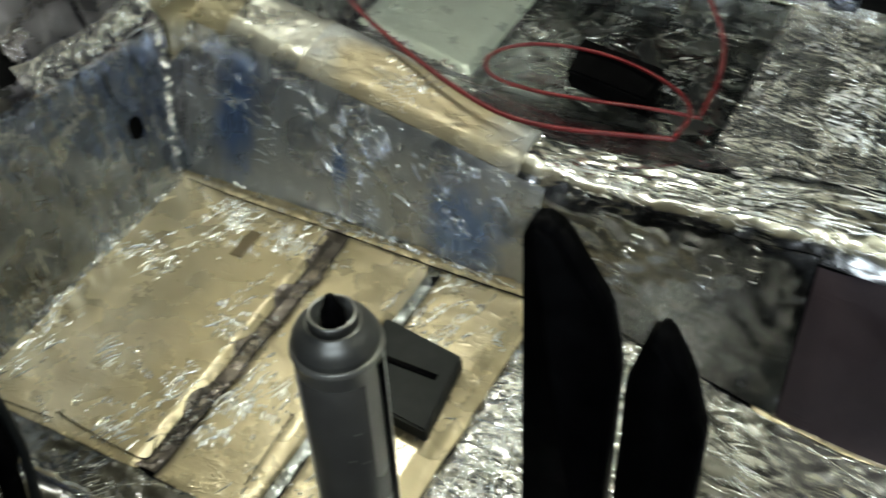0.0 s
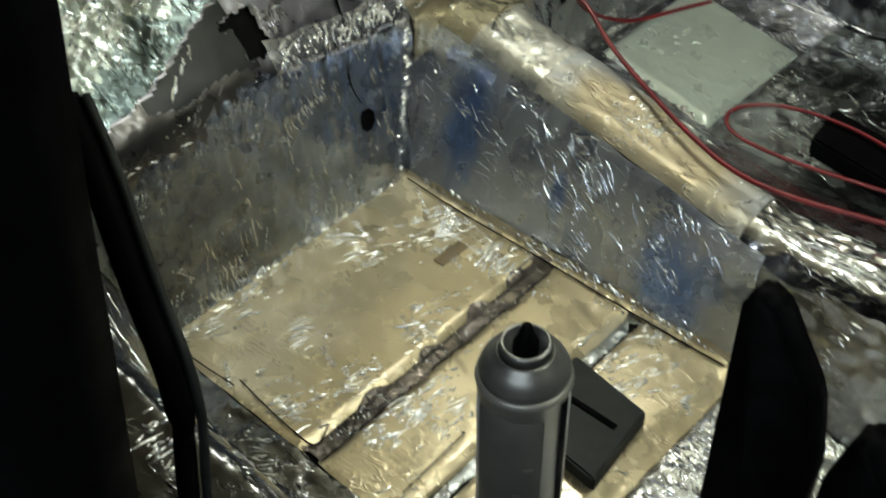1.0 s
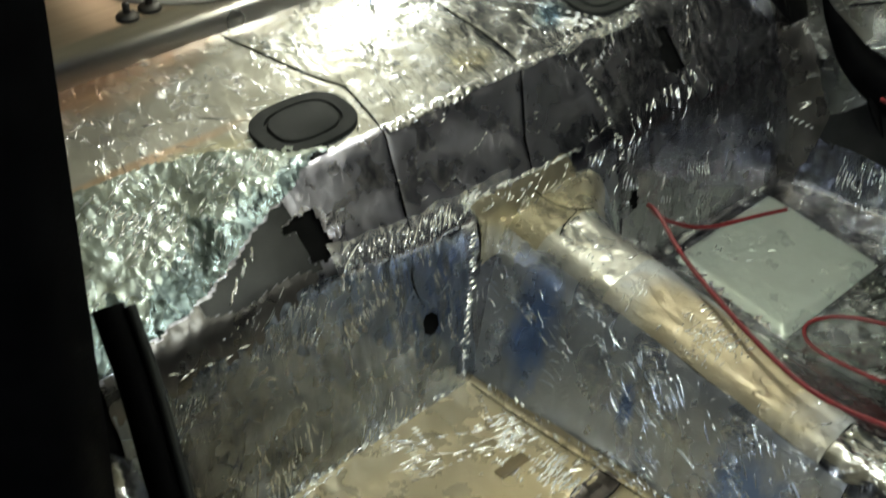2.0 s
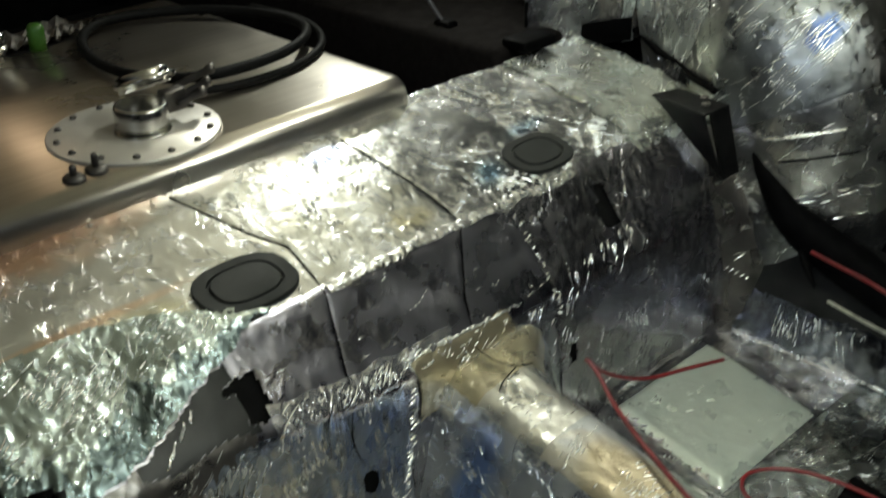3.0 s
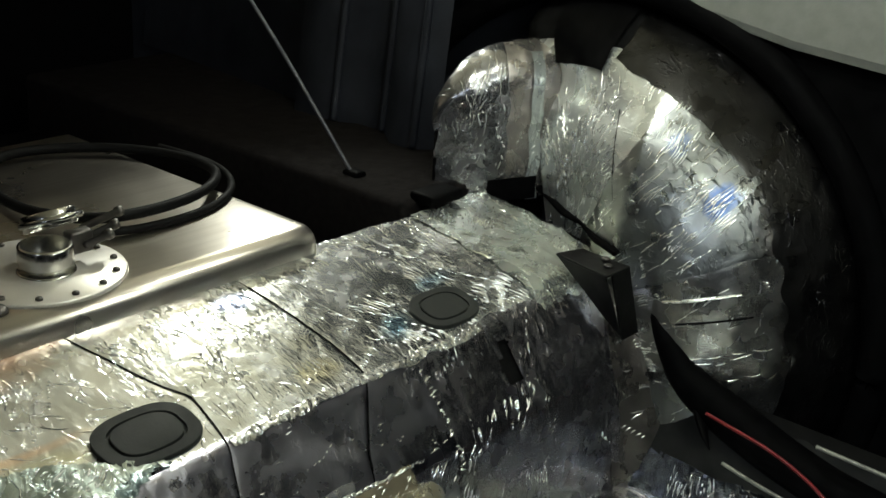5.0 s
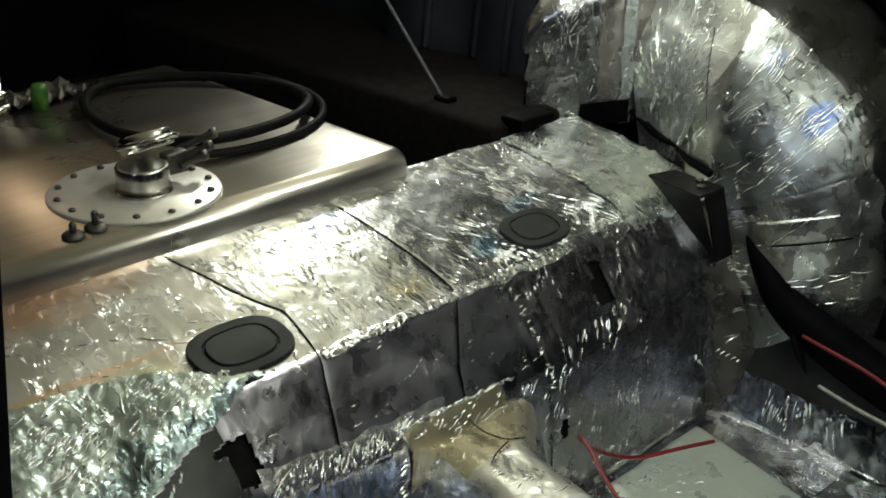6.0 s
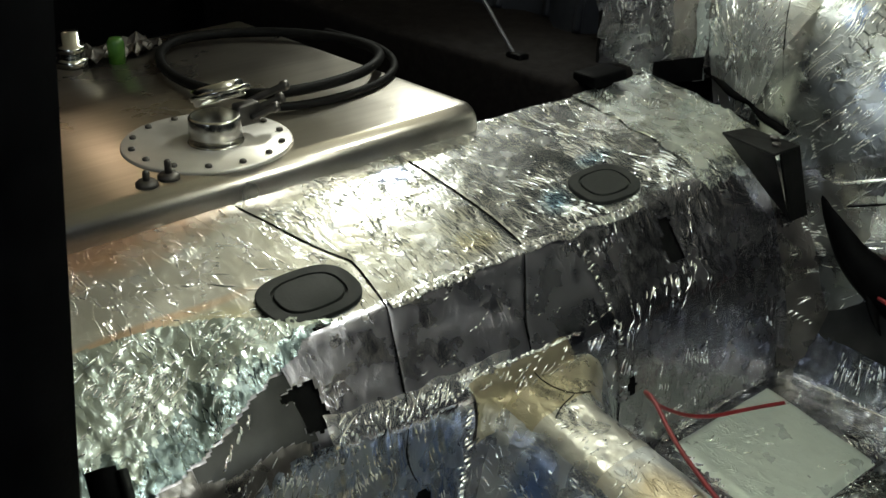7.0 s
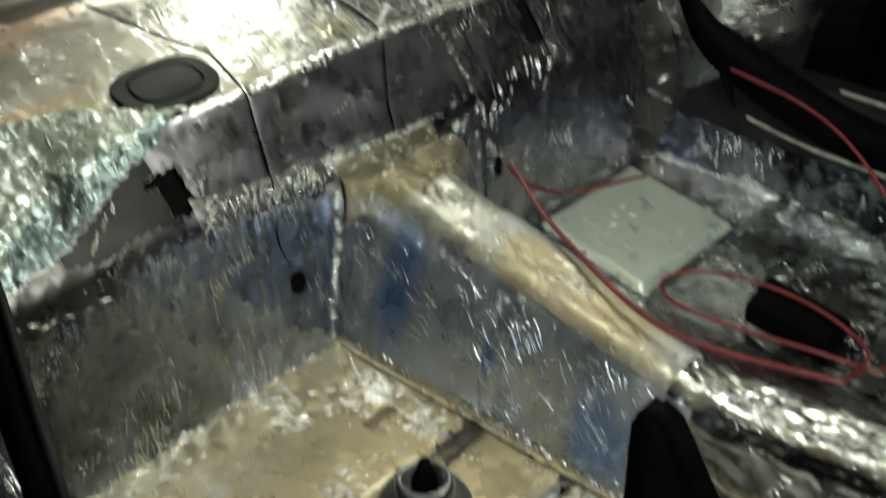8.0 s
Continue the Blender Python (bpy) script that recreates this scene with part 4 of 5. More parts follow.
lip = thing("arch_lip", "black rubber lip round the wheel arch", "seal", (0.8, AY, AZ))
pts = []
for i in range(19):
    t = math.pi * (1.16 - i * 0.06)
    pts.append((0.81, AY + 0.468 * math.cos(t), AZ + 0.468 * math.sin(t)))
part("lip_profile", tube_bm(pts, 0.024, 10), BLACK, lip)
bm = bmesh.new()
prev = None
for i in range(25):
    t = math.pi * (1.16 - i * 0.05)
    a = bm.verts.new((0.812, AY + 0.47 * math.cos(t), AZ + 0.47 * math.sin(t)))
    b = bm.verts.new((0.855, AY + 0.8 * math.cos(t), AZ + 0.8 * math.sin(t)))
    if prev:
        bm.faces.new((prev[0], a, b, prev[1]))
    prev = (a, b)
part("side_trim", bm, BLACK, lip, "black side trim panel")
trim = thing("quarter_trim", "pale cream plastic trim along the far window", "trim", (0.82, -0.1, 0.7))
bm = bmesh.new()
prof = [(0.795, 0.0), (0.79, 0.012), (0.8, 0.11), (0.85, 0.12), (0.85, 0.0)]
ends = []
for y, zz in ((0.16, 0.665), (0.05, 0.643), (-0.08, 0.622), (-0.25, 0.61), (-0.6, 0.6), (-1.1, 0.6)):
    ends.append([bm.verts.new((x, y, zz + z)) for x, z in prof])
for a, b in zip(ends, ends[1:]):
    for k in range(5):
        bm.faces.new((a[k], b[k], b[(k + 1) % 5], a[(k + 1) % 5]))
bm.faces.new(ends[0])
bm.faces.new(ends[-1][::-1])
bmesh.ops.recalc_face_normals(bm, faces=bm.faces[:])
part("trim_strip", bm, CREAMTRIM, trim, smooth=False)
part("screw", lathe_bm([(0.005, 0), (0.004, 0.002)], (0, 0, 0), 10, Matrix.Rotation(radians(-90), 3, "Y")), BLACK, trim).location = (0.79 - 0.82, -0.13 + 0.1, 0.66 - 0.7)

# ---- boot: side box, strut, dark back ----
side_box = tagged(part("boot_side_box", box_bm(0.5, 0.86, 0.33, 1.3, 0.2, 0.362, 0.012), CARPET), "dark brown carpeted box beside the tank", "boot trim", kind="structure")
boot_floor = tagged(part("floor_boot", box_bm(-0.62, 0.86, 0.34, 1.45, 0.16, 0.2), PAN, smooth=False), "black boot floor under the tank", "floor", kind="structure")
strut = thing("gas_strut", "slim grey gas strut rising from the boot side", "gas strut", (0.575, 0.47, 0.362))
part("rod", tube_bm([(0.541, 0.469, 0.362), (0.511, 0.642, 0.58), (0.44, 0.95, 0.93)], 0.003, 8), STRUTGREY, strut)
part("foot", box_bm(0.532, 0.554, 0.452, 0.484, 0.355, 0.37, 0.004), BLACK, strut)
tower = thing("inner_panel", "dark blue-grey painted inner rear quarter panel", "body panel", (0.75, 0.6, 0.36))
tower_prof = [(0.74, 0.475), (0.71, 0.5), (0.71, 0.55), (0.75, 0.6), (0.755, 0.66), (0.73, 0.7), (0.73, 0.8), (0.78, 0.85), (0.85, 1.4)]
bm = bmesh.new()
cols = [[bm.verts.new((x + 0.1 * k, y + 0.02 * k, 0.36 + 0.7 * k)) for k in (0, 0.3, 0.6, 1.0)] for x, y in tower_prof]
for a, b in zip(cols, cols[1:]):
    for k in range(3):
        bm.faces.new((a[k], a[k + 1], b[k + 1], b[k]))
part("panel_sheet", bm, DARKPAINT, tower)
for x, y in ((0.712, 0.5), (0.748, 0.6), (0.732, 0.7)):
    part("pressed_rib", tube_bm([(x - 0.002, y, 0.365), (x + 0.048, y + 0.01, 0.71), (x + 0.098, y + 0.02, 1.05)], 0.007, 8), DARKPAINT, tower)
tab = thing("hinge_tab", "small black steel tab on the boot edge", "tab", (0.56, 0.33, 0.36))
part("tab_plate", box_bm(0.53, 0.6, 0.3, 0.345, 0.355, 0.372, 0.004), BLACK, tab)
pad = thing("butyl_patch", "black butyl patch folded at the wheel arch foot", "patch", (0.64, 0.27, 0.34), "patches on the wheel arch")
sheet(tower_face, 0.082, 0.16, 0.004, 0.044, BLACK, pad, lift=0.009, amp=0.001, name="patch_sheet")
pad = thing("butyl_patch", "black butyl patch over the top of the wheel arch", "patch", (0.7, 0.2, 0.55), "patches on the wheel arch")
sheet(arch, 0.35, 0.435, 0.745, 0.86, BLACK, pad, lift=0.009, amp=0.002, name="patch_sheet")

# ---- fuel tank on the boot floor ----
tank = thing("fuel_tank", "brushed aluminium fuel tank lying behind the ledge", "fuel tank", (-0.15, 0.55, 0.2))
bm = bmesh.new()
sect = []
# a crisp bend at the top, a bulging front, a rounded foot
sect = [(0.86, 0.378), (0.6, 0.378), (0.333, 0.378), (0.3285, 0.3777), (0.325, 0.3767), (0.317, 0.3725), (0.3135, 0.37), (0.311, 0.3665), (0.309, 0.361), (0.308, 0.354), (0.308, 0.346), (0.309, 0.338), (0.313, 0.328), (0.322, 0.32), (0.36, 0.312), (0.86, 0.3)]
rows = []
for x, k in ((-0.6, 0.0), (0.28, 0.0), (0.302, 0.0), (0.31, 0.3), (0.314, 1.0)):
    rows.append([bm.verts.new((x, y + 0.006 * k, z - 0.005 * k * (1 if z > 0.3 else -1))) for y, z in sect])
for a, b in zip(rows, rows[1:]):
    for k in range(len(sect)):
        m2 = (k + 1) % len(sect)
        bm.faces.new((a[k], a[m2], b[m2], b[k]))
bm.faces.new(rows[0])
bm.faces.new(rows[-1][::-1])
bmesh.ops.recalc_face_normals(bm, faces=bm.faces[:])
part("tank_body", bm, ALU, tank)
FX, FY, FZ = -0.03, 0.412, 0.378
plate = part("filler_plate", lathe_bm([(0.1, -0.0005), (0.1, 0.003), (0.0985, 0.0045), (0.0, 0.0045)], (FX, FY, FZ), 72), SATIN, tank, "round pale aluminium filler plate")
for i in range(14):
    a = 2 * math.pi * (i + 0.3) / 14
    part("bolt", lathe_bm([(0.0042, 0), (0.0042, 0.003), (0.003, 0.004), (0.0, 0.004)], (FX + 0.088 * math.cos(a), FY + 0.088 * math.sin(a), FZ + 0.004), 8), BOLT, plate)
NX, NY = FX + 0.006, FY - 0.01
neck = part("filler_neck", lathe_bm([(0.031, 0), (0.031, 0.03), (0.0295, 0.0325), (0.027, 0.0325), (0.026, 0.012), (0.0, 0.012)], (NX, NY, FZ + 0.004), 40), CHROME, tank, "polished steel filler neck")
part("weld_bead", tube_bm([(NX + 0.032 * math.cos(i * 0.4), NY + 0.032 * math.sin(i * 0.4), FZ + 0.005) for i in range(16)], 0.002, 6, closed=True), CHROME, neck)
cap = part("open_cap", lathe_bm([(0.03, 0), (0.032, 0.002), (0.032, 0.018), (0.029, 0.02), (0.0, 0.021)], (NX + 0.028, NY + 0.03, FZ + 0.04), 36, Matrix.Rotation(radians(-24), 3, "X")), CHROME, tank, "polished clamp cap swung open")
part("band", tube_bm([(NX + 0.028 + 0.034 * math.cos(i * 0.42), NY + 0.03 + 0.034 * math.sin(i * 0.42), FZ + 0.05 + 0.4 * 0.034 * -math.sin(i * 0.42)) for i in range(15)], 0.004, 6, closed=True), CHROME, cap)
part("hinge", box_bm(NX + 0.03, NX + 0.06, NY - 0.006, NY + 0.012, FZ + 0.015, FZ + 0.042, 0.003), BOLT, tank)
for dx, dy, dz, ln in ((0.05, 0.0, 0.03, 0.04), (0.055, 0.012, 0.038, 0.05), (0.045, -0.01, 0.026, 0.03)):
    part("clamp_screw", lathe_bm([(0.0045, 0), (0.0045, ln), (0.0065, ln), (0.0065, ln + 0.007), (0, ln + 0.007)], (NX + dx, NY + dy, FZ + dz), 10, Matrix.Rotation(radians(80), 3, "Y")), BOLT, tank)
for x, y, h in ((-0.149, 0.342, 0.008), (-0.12, 0.346, 0.012)):
    stud = thing("loose_bolt", "small dark bolt with a washer lying on the tank", "bolt", (x, y, FZ), "loose bolts")
    part("washer", lathe_bm([(0.0125, 0), (0.0125, 0.004), (0.009, 0.007), (0.0, 0.007)], (x, y, FZ), 18), BOLT, stud)
    part("shank", lathe_bm([(0.004, 0.006), (0.004, 0.008 + h), (0.0025, 0.01 + h), (0, 0.01 + h)], (x, y, FZ), 10), BOLT, stud)

hose = thing("coiled_hose", "black rubber hose ring lying on the tank", "hose", (0.16, 0.6, FZ))
loop = [(0.084, 0.464), (0.13, 0.447), (0.184, 0.445), (0.24, 0.458), (0.289, 0.486), (0.33, 0.53), (0.35, 0.6), (0.33, 0.68), (0.28, 0.745), (0.21, 0.785), (0.15, 0.79), (0.1, 0.75), (0.065, 0.68), (0.05, 0.6), (0.052, 0.53)]
part("loop", tube_bm([(x, y, FZ + 0.012 + 0.012 * max(0.0, (0.62 - y) / 0.18)) for x, y in loop], 0.0072, 10, closed=True), HOSE, hose)
part("loose_end", tube_bm([(0.09, 0.452, FZ + 0.008), (0.13, 0.438, FZ + 0.006), (0.2, 0.434, FZ + 0.006), (0.26, 0.447, FZ + 0.006), (0.315, 0.48, FZ + 0.006), (0.352, 0.53, FZ + 0.007), (0.372, 0.6, FZ + 0.007), (0.36, 0.7, FZ + 0.007)], 0.0056, 10), HOSE, hose)
fit_x, fit_y = -0.006, 0.802
fitting = thing("hose_fitting", "bright steel pipe fitting on the tank", "fitting", (fit_x, fit_y, FZ))
part("barrel", lathe_bm([(0.016, 0), (0.016, 0.02), (0.02, 0.021), (0.02, 0.03), (0.013, 0.031), (0.013, 0.05), (0, 0.05)], (fit_x, fit_y, FZ), 24), CHROME, fitting)
part("hex_nut", lathe_bm([(0.024, 0.0), (0.024, 0.012), (0, 0.012)], (fit_x, fit_y, FZ), 6), CHROME, fitting)
gcap = thing("green_cap", "bright green plastic cap on the tank", "cap", (0.049, 0.777, FZ))
part("cap_body", lathe_bm([(0.012, 0), (0.012, 0.03), (0.009, 0.036), (0, 0.037)], (0.049, 0.777, FZ), 20), GREEN, gcap)
rag = thing("crumpled_bag", "crumpled clear grey plastic bag behind the tank", "bag", (0.05, 0.9, FZ))
me = mesh_from("bag_sheet", [(0.0 + 0.13 * i / 14, 0.78 + 0.07 * j / 8, FZ + 0.002 + 0.034 * abs(noise.noise(Vector((i * 0.45, j * 0.6, 3.1))))) for i in range(15) for j in range(9)], [(i * 9 + j, (i + 1) * 9 + j, (i + 1) * 9 + j + 1, i * 9 + j + 1) for i in range(14) for j in range(8)], BOLT, False)
put("bag_sheet", me, rag)

# ---- oval rubber plugs in the ledge ----


def oval(cx, cy, lx, ly, n=48, p=3.0):
    out = []
    for i in range(n):
        a = 2 * math.pi * i / n
        c, s2 = math.cos(a), math.sin(a)
        out.append((cx + lx * math.copysign(abs(c) ** (2 / p), c), cy + ly * math.copysign(abs(s2) ** (2 / p), s2)))
    return out


def ledge_z(x, y):
    return float(np.interp(y, [0.1, 0.13, 0.22, 0.34], [0.29, 0.298, 0.322, 0.347])) + 0.0012


def plug(cx, cy, rx, ry):
    ob = thing("oval_plug", "oval dark grey rubber plug pressed into the ledge", "plug", (cx, cy, ledge_z(cx, cy)), "ledge plugs")
    for pname, prof in (("plug_flange", ((1.0, 0.003), (1.0, 0.0066), (0.985, 0.0074), (0.725, 0.0074), (0.72, 0.0046), (0.6, 0.0046))), ("plug_centre", ((0.67, 0.004), (0.665, 0.005), (0.66, 0.0074), (0.645, 0.008), (0.2, 0.008)))):
        bm = bmesh.new()
        rings = []
        for f, h in prof:
            k = 0.04 * (1 - f)
            rings.append([bm.verts.new((x, y, ledge_z(x, y) + h)) for x, y in oval(cx, cy, rx * f, ry * (f - k), p=2.7)])
        for a, b in zip(rings, rings[1:]):
            for i in range(48):
                bm.faces.new((a[i], a[(i + 1) % 48], b[(i + 1) % 48], b[i]))
        if pname == "plug_centre":
            bm.faces.new(rings[-1])
        part(pname, bm, RUBBER, ob, smooth=False)


plug(-0.087, 0.137, 0.0575, 0.036)
plug(0.368, 0.137, 0.051, 0.033)

# ---- splits in the foil where two sheets meet ----
FLOOR_LIFT = 0.0062


def on_riser(rows):
    return [Vector(riser(x, s)) + Vector((0, -0.0042, 0.003)) for x, s in rows]


def on_floor(rows):
    return [(x, y, floor_near_f(x, y)[2] + FLOOR_LIFT) for x, y in rows]


for path in (on_riser([(seam(SEAM_A, 0.02 * i + 0.13), 0.02 * i + 0.13) for i in range(3, 21)]), on_riser([(seam(SEAM_B, 0.02 * i + 0.2), 0.02 * i + 0.2) for i in range(1, 17)]),
             on_riser([(-0.056, 0.19), (-0.064, 0.165), (-0.06, 0.14), (-0.05, 0.12)]), on_riser([(-0.044, 0.09), (-0.03, 0.075), (-0.026, 0.05), (-0.016, 0.03)]),
             [(0.127, 0.03, 0.188), (0.118, -0.005, 0.183), (0.128, -0.035, 0.179), (0.15, -0.045, 0.178)], [(0.09, -0.05, 0.174), (0.105, -0.042, 0.176), (0.13, -0.038, 0.179)],
             on_riser([(0.6, 0.5), (0.606, 0.46), (0.6, 0.42), (0.588, 0.385), (0.57, 0.365)]),
             on_floor([(-0.008, -0.012), (-0.011, -0.1), (-0.009, -0.2), (-0.012, -0.31), (-0.01, -0.43)]), on_floor([(-0.33, -0.1), (-0.335, -0.14), (-0.338, -0.18), (-0.336, -0.212), (-0.31, -0.2)]),
             on_floor([(-0.235, -0.3), (-0.275, -0.302), (-0.32, -0.304)]), on_floor([(-0.345, -0.02), (-0.342, -0.06), (-0.338, -0.1)])):
    split = thing("foil_split", "thin black split between two foil sheets", "split", tuple(path[0]), "splits in the foil")
    part("split_edge", tube_bm(path, 0.0008, 6), PAN, split)

# ---- near door side: pillar, weatherstrip ----
pillar = thing("door_pillar", "black door pillar beside the open door", "pillar", (-0.6, 0.0, 0.0))
bm = bmesh.new()
edge = [(-0.2, -0.28), (0.283, -0.347), (0.5, -0.381), (0.7, -0.416), (1.13, -0.49)]
cols = []
for z, y in edge:
    cols.append([bm.verts.new(p) for p in ((-0.565, y + 0.02, z), (-0.57, y, z), (-0.595, y - 0.004, z), (-0.63, y + 0.02, z), (-0.66, y + 0.5, z), (-0.6, y + 0.5, z))])
for a, b in zip(cols, cols[1:]):
    for k in range(6):
        bm.faces.new((a[k], a[(k + 1) % 6], b[(k + 1) % 6], b[k]))
bm.faces.new(cols[0][::-1])
bm.faces.new(cols[-1])
bmesh.ops.recalc_face_normals(bm, faces=bm.faces[:])
part("pillar_trim", bm, BLACK, pillar)
strip = thing("weatherstrip", "loose black rubber weatherstrip at the door opening", "weatherstrip", (-0.42, -0.1, 0.05))
part("rubber_strip", tube_bm([(-0.472, -0.19, 0.45), (-0.479, -0.22, 0.415), (-0.493, -0.258, 0.36), (-0.508, -0.31, 0.303), (-0.512, -0.3, 0.22), (-0.516, -0.29, 0.12)], 0.0095, 10, flat=0.7), BLACK, strip)
part("sealing_lip", tube_bm([(-0.462, -0.198, 0.45), (-0.469, -0.228, 0.415), (-0.483, -0.266, 0.36), (-0.498, -0.317, 0.303), (-0.502, -0.307, 0.22), (-0.506, -0.297, 0.12)], 0.0035, 8), RUBBER, strip, "thin rubber sealing lip")

# ---- things in the near footwell ----
CX, CY, CAN_FACE = -0.318, -0.427, radians(-142)
can = thing("spray_can", "grey aerosol can with black nozzle standing on the floor", "spray can", (CX, CY, 0.0))
part("can_body", lathe_bm([(0.028, 0.003), (0.0325, 0.006), (0.0325, 0.012), (0.032, 0.014), (0.032, 0.248), (0.0334, 0.2495), (0.0338, 0.2515), (0.0334, 0.254), (0.0318, 0.2555)], (CX, CY, 0), 48), CANGREY, can)
part("shoulder", lathe_bm([(0.0312, 0.255), (0.0305, 0.2575), (0.0316, 0.259), (0.0312, 0.2615), (0.0285, 0.267), (0.0242, 0.272), (0.0205, 0.2745), (0.0195, 0.2765), (0.0185, 0.2755), (0.0165, 0.272), (0.0, 0.27)], (CX, CY, 0), 48), CANTOP, can)
part("valve_rim", lathe_bm([(0.0158, 0.272), (0.0172, 0.2745), (0.0166, 0.2765), (0.0182, 0.279), (0.0178, 0.2825), (0.016, 0.284), (0.0145, 0.2825), (0.0138, 0.274), (0, 0.272)], (CX, CY, 0), 40), RIMSTEEL, can, "bright rolled valve rim")
part("nozzle", lathe_bm([(0.009, 0.27), (0.0088, 0.283), (0.006, 0.289), (0.0035, 0.2985), (0, 0.299)], (CX, CY, 0), 16), BLACK, can)


def can_field(name, a0, a1, z0, z1, mat, label=""):
    """A coloured field round the can's side, between two turns off its camera-facing side."""
    bm, prev = bmesh.new(), None
    n = max(3, int(abs(a1 - a0) / 6))
    for i in range(n + 1):
        a = CAN_FACE + radians(a0 + (a1 - a0) * i / n)
        q = [bm.verts.new((CX + r * math.cos(a), CY + r * math.sin(a), z)) for r, z in ((0.0319, z0), (0.0324, z0 + 0.001), (0.0324, z1 - 0.001), (0.0319, z1))]
        if prev:
            for k in range(3):
                bm.faces.new((prev[k], q[k], q[k + 1], prev[k + 1]))
        prev = q
    part(name, bm, mat, can, label)


can_field("label", -64, 27, 0.085, 0.236, CANLABEL, "dark printed label")
can_field("stripe", 52, 70, 0.02, 0.244, BLACK, "black printed stripe")
# pale reflections painted at both edges, placed to fit the camera's view
can_field("stripe", 71, 84, 0.12, 0.244, CANGLINT, "pale strip standing in for a reflection on the can's edge")
can_field("stripe", -80, -67, 0.1, 0.236, CANGLINT, "pale strip standing in for a reflection on the can's edge")
for z, a in ((0.15, 10), (0.155, -8), (0.185, 4)):
    can_field("print_bar", a, a + 12, z, z + 0.0035, CANGREY)

padm = thing("rubber_block", "black rubber block with a slit lying on the floor", "block", (-0.15, -0.38, 0.0))
bm = bmesh.new()
q = [(-0.105, -0.325), (-0.118, -0.415), (-0.21, -0.425), (-0.2, -0.33)]
lo, hi = [bm.verts.new((x, y, 0.004)) for x, y in q], [bm.verts.new((x, y, 0.022)) for x, y in q]
bm.faces.new(lo)
bm.faces.new(hi[::-1])
for i in range(4):
    bm.faces.new((lo[i], lo[(i + 1) % 4], hi[(i + 1) % 4], hi[i]))
bmesh.ops.recalc_face_normals(bm, faces=bm.faces[:])
bmesh.ops.bevel(bm, geom=bm.edges[:], offset=0.002, segments=2, affect="EDGES")
part("block_body", bm, RUBBER, padm, smooth=False)
part("slit", box_bm(-0.155, -0.148, -0.405, -0.35, 0.0205, 0.0226), BLACK, padm)

tag = thing("tape_tab", "short brown tape tab on the floor foil", "tape", (-0.06, -0.13, 0.004))
part("tape", box_bm(-0.085, -0.045, -0.136, -0.122, 0.003, 0.0052, 0.0008), TAPE, tag)

# upright black trim panels in front of the can
for name, prof, x0, x1 in (("trim_panel", [(-0.558, 0.004), (-0.557, 0.392), (-0.565, 0.402), (-0.58, 0.395), (-0.612, 0.345), (-0.622, 0.29), (-0.618, 0.004)], -0.297, -0.274),
                           ("trim_panel", [(-0.628, 0.004), (-0.63, 0.3), (-0.64, 0.342), (-0.65, 0.345), (-0.667, 0.315), (-0.682, 0.26), (-0.682, 0.004)], -0.302, -0.276)):
    ob = thing(name, "upright black plastic seat side panel standing on the floor", "panel", (x0, prof[0][0], 0.004), "seat side panels")
    bm = bmesh.new()
    a, b = [bm.verts.new((x0, y, z)) for y, z in prof], [bm.verts.new((x1, y, z)) for y, z in prof]
    bm.faces.new(a)
    bm.faces.new(b[::-1])
    for i in range(len(prof)):
        j = (i + 1) % len(prof)
        bm.faces.new((a[i], a[j], b[j], b[i]))
    bmesh.ops.recalc_face_normals(bm, faces=bm.faces[:])
    bmesh.ops.bevel(bm, geom=bm.edges[:], offset=0.004, segments=3, affect="EDGES")
    part("panel_body", bm, BLACK, ob)

# ---- far footwell: pad and red wires ----
fpad = thing("seat_mount_pad", "black rectangular pad on the far floor", "pad", (0.34, -0.37, 0.004))
bm = bmesh.new()
q = [(0.4, -0.315), (0.38, -0.43), (0.312, -0.432), (0.33, -0.325)]
lo, hi = [bm.verts.new((x, y, 0.004)) for x, y in q], [bm.verts.new((x, y, 0.03)) for x, y in q]
bm.faces.new(lo)
bm.faces.new(hi[::-1])
for i in range(4):
    bm.faces.new((lo[i], lo[(i + 1) % 4], hi[(i + 1) % 4], hi[i]))
bmesh.ops.recalc_face_normals(bm, faces=bm.faces[:])
bmesh.ops.bevel(bm, geom=bm.edges[:], offset=0.003, segments=2, affect="EDGES")
part("pad_body", bm, BLACK, fpad, smooth=False)

wire = thing("red_wire", "thick red cable lying over the tunnel", "cable", (0.2, -0.2, 0.1))
part("cable", tube_bm([(0.474, -0.093, 0.05), (0.42, -0.075, 0.055), (0.35, -0.055, 0.06), (0.28, -0.04, 0.1), (0.22, -0.06, 0.16), (0.19, -0.1, 0.178), (0.15, -0.158, 0.172), (0.115, -0.23, 0.168), (0.085, -0.305, 0.162), (0.068, -0.367, 0.158), (0.07, -0.424, 0.16), (0.08, -0.475, 0.164), (0.095, -0.53, 0.165)], 0.0026, 8), RED, wire)
wire2 = thing("red_wire", "thin red cable looped on the far floor", "cable", (0.3, -0.35, 0.02))
part("cable", tube_bm([(0.095, -0.53, 0.165), (0.2, -0.52, 0.12), (0.33, -0.46, 0.045), (0.368, -0.385, 0.036), (0.368, -0.31, 0.036), (0.355, -0.25, 0.03), (0.318, -0.22, 0.026), (0.278, -0.245, 0.03), (0.255, -0.31, 0.045), (0.26, -0.383, 0.05), (0.28, -0.44, 0.045), (0.3, -0.5, 0.035)], 0.0023, 8), RED, wire2)
wire3 = thing("red_wire", "red cable running from the far sill to the floor", "cable", (0.6, -0.4, 0.1))
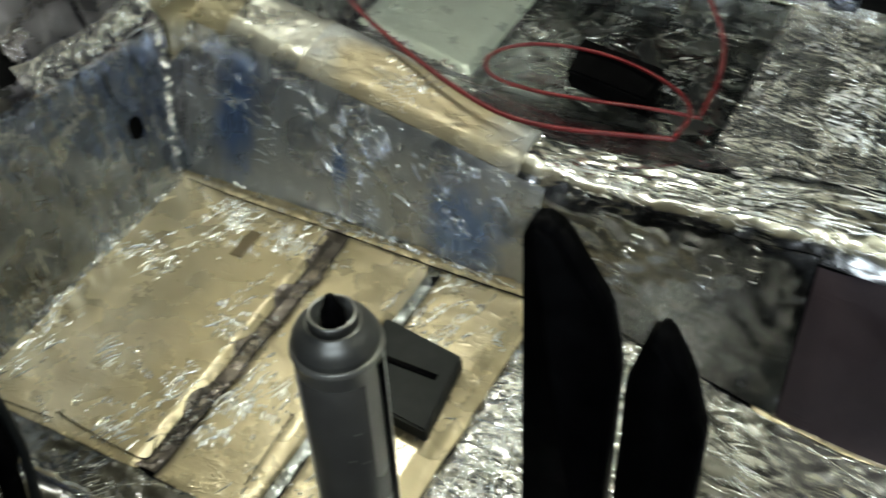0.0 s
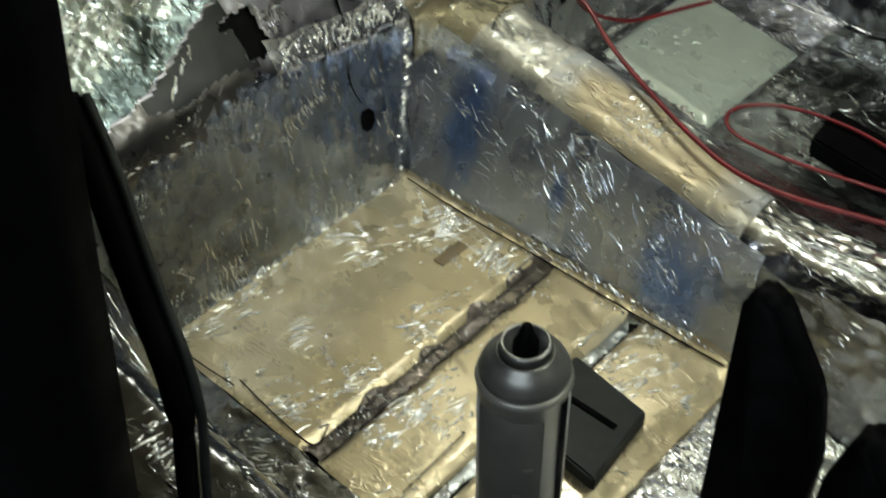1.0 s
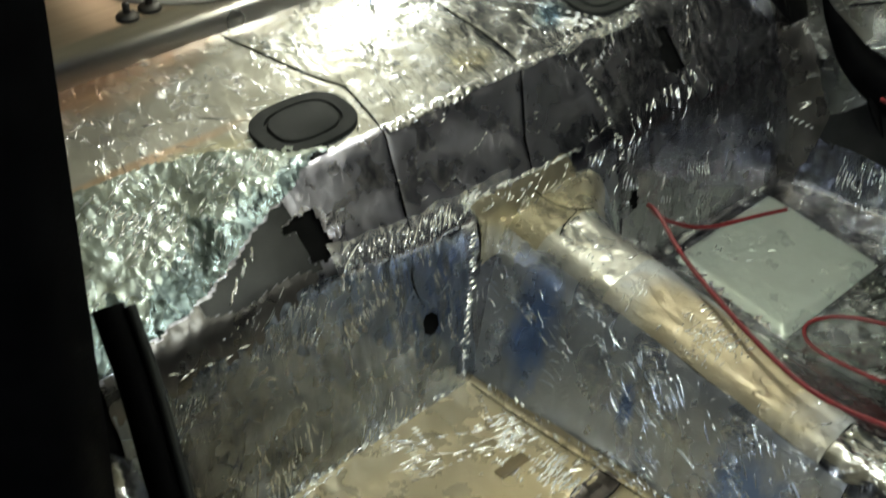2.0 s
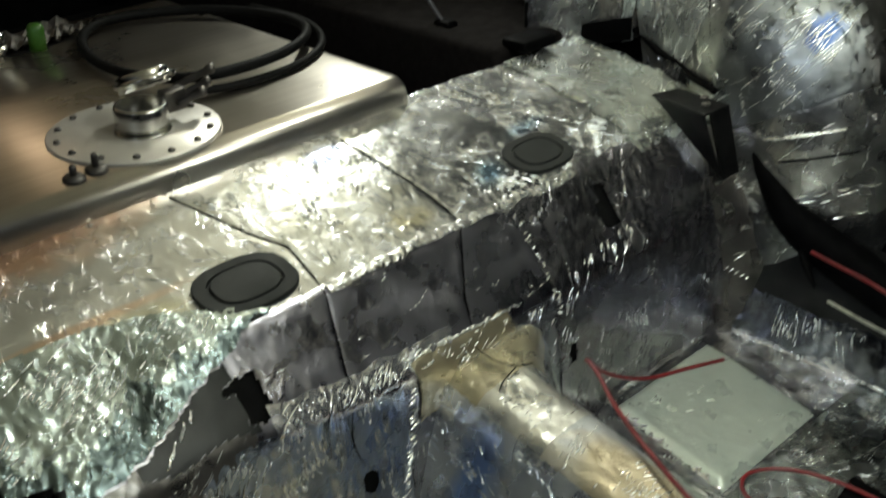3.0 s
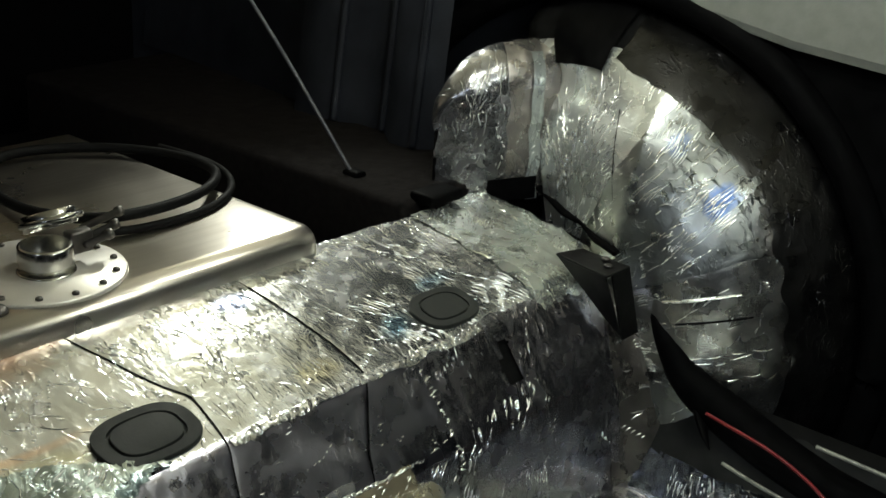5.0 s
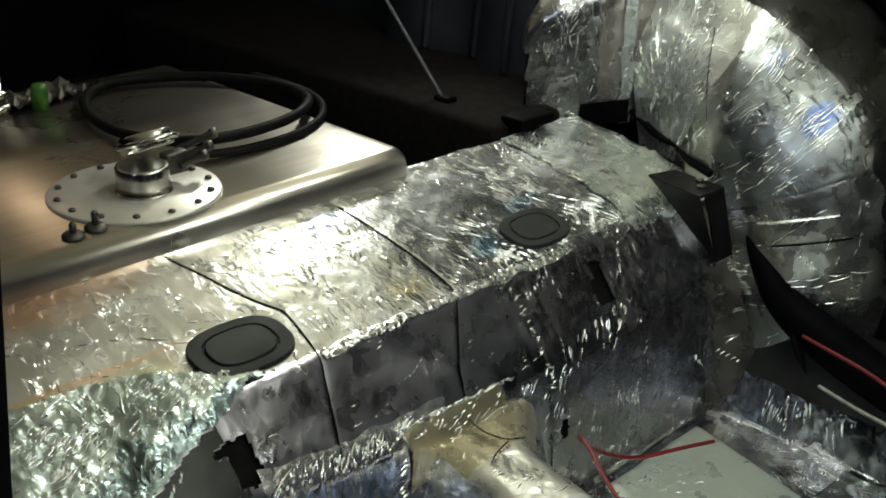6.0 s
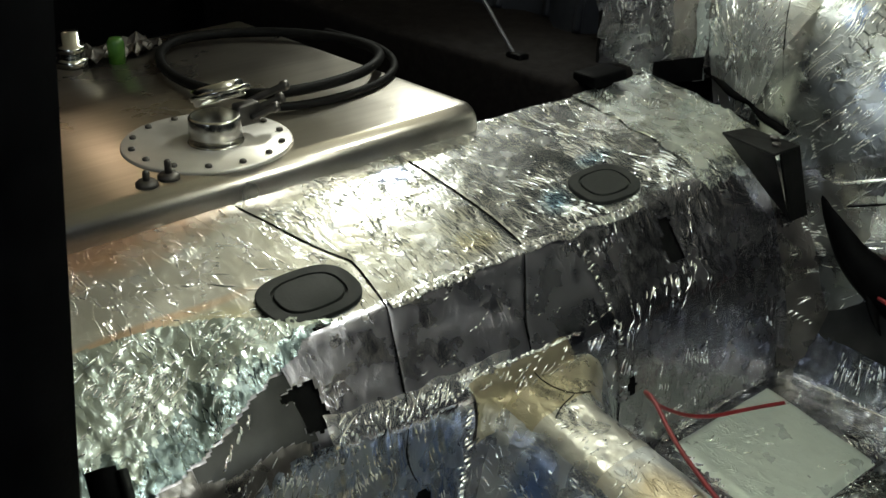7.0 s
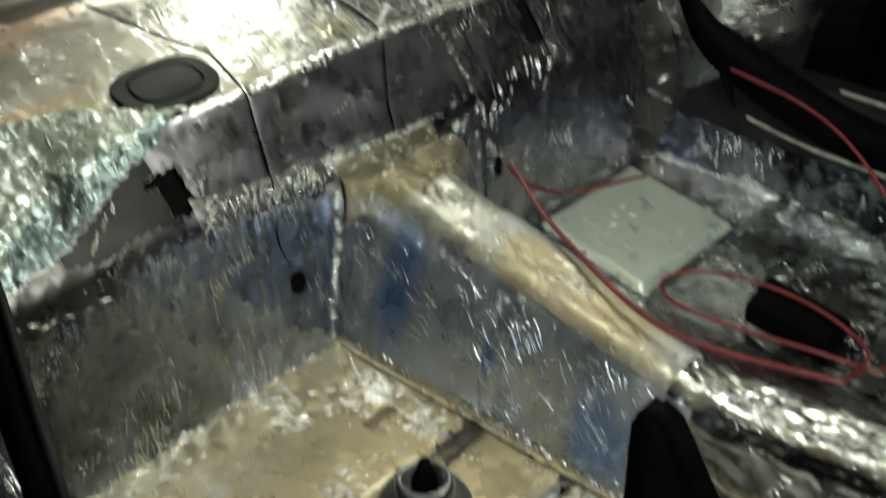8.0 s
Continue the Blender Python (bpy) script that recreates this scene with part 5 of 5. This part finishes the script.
part("cable", tube_bm([(0.62, -0.12, 0.16), (0.6, -0.26, 0.15), (0.575, -0.36, 0.1), (0.5, -0.46, 0.03), (0.42, -0.49, 0.02), (0.3, -0.5, 0.04)], 0.0025, 8), RED, wire3)

# ---- body shell and garage that close the place ----
roof = tagged(part("ceiling", box_bm(-0.7, 0.9, -1.3, 0.5, 1.14, 1.17), CREAM, smooth=False), "cream cloth headliner", "ceiling", kind="structure")
bm = box_bm(-0.7, 0.9, 0.5, 1.5, 1.14, 1.17)
for v in bm.verts:
    v.co.z -= 0.34 * max(0.0, v.co.y - 0.5)
tagged(part("ceiling_tailgate", bm, CREAM, smooth=False), "cream lining of the sloping tailgate", "ceiling", kind="structure")
tagged(part("wall_rear", box_bm(-0.66, 0.9, 1.45, 1.49, 0.1, 0.8), BLACK, smooth=False), "black inner tailgate", "wall", kind="structure")
tagged(part("wall_front", box_bm(-0.66, 0.9, -1.34, -1.3, -0.05, 1.14), BLACK, smooth=False), "black dashboard bulkhead", "wall", kind="structure")
tagged(part("wall_near", box_bm(-0.67, -0.63, 0.2, 1.45, -0.05, 0.72), BLACK, smooth=False), "black near body side below the window", "wall", kind="structure")
tagged(part("ground", box_bm(-4, 4.5, -4, 4.5, -0.42, -0.3), CONCRETE, smooth=False), "grey concrete garage floor", "ground", kind="structure")
for nm, b in (("wall_garage_west", (-4.1, -4, -4, 4.5)), ("wall_garage_east", (4.5, 4.6, -4, 4.5)), ("wall_garage_south", (-4.1, 4.6, -4.1, -4)), ("wall_garage_north", (-4.1, 4.6, 4.5, 4.6))):
    tagged(part(nm, box_bm(*b, -0.42, 2.3), GARAGE, smooth=False), "plain grey garage wall", "wall", kind="structure")
tagged(part("ceiling_garage", box_bm(-4.1, 4.6, -4.1, 4.6, 2.3, 2.4), GARAGE, smooth=False), "plain grey garage ceiling", "ceiling", kind="structure")

# ---- welds and seams on the wheel arch ----


def on_arch(y, z, out):
    r = math.hypot(y - AY, z - AZ)
    x = 0.645 + 0.17 * (max(0.0, r - 0.22) / 0.21) ** 2 + 0.5 * max(0.0, y - 0.06) * (1 - step(0.3, 0.42, r))
    return (x - out, y, z)


def across(a, b, out, n=9):
    return [on_arch(a[0] + (b[0] - a[0]) * i / n, a[1] + (b[1] - a[1]) * i / n, out) for i in range(n + 1)]


part("open_seam", tube_bm(across((0.118, 0.512), (0.074, 0.385), 0.0042), 0.0009, 6), BLACK, wheel_arch, "thin black seam between foil sheets")
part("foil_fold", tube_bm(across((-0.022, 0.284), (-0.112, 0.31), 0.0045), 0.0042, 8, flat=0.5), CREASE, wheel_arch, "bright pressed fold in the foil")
part("open_slit", tube_bm(across((-0.045, 0.257), (-0.13, 0.281), 0.0035), 0.0028, 6, flat=0.5), BLACK, wheel_arch, "black slit between foil sheets")
bead = [(0.755 - 0.0118 * i, 0.281 - 0.0225 * i, 0.347 - 0.0014 * i) for i in range(11)]
part("seam_bead", tube_bm([(x + 0.006 * math.sin(i * 1.3), y, z + 0.002 * math.cos(i * 2.1)) for i, (x, y, z) in enumerate(bead)], 0.008, 8, flat=0.6), BLACK, wheel_arch, "black butyl bead along the arch foot")
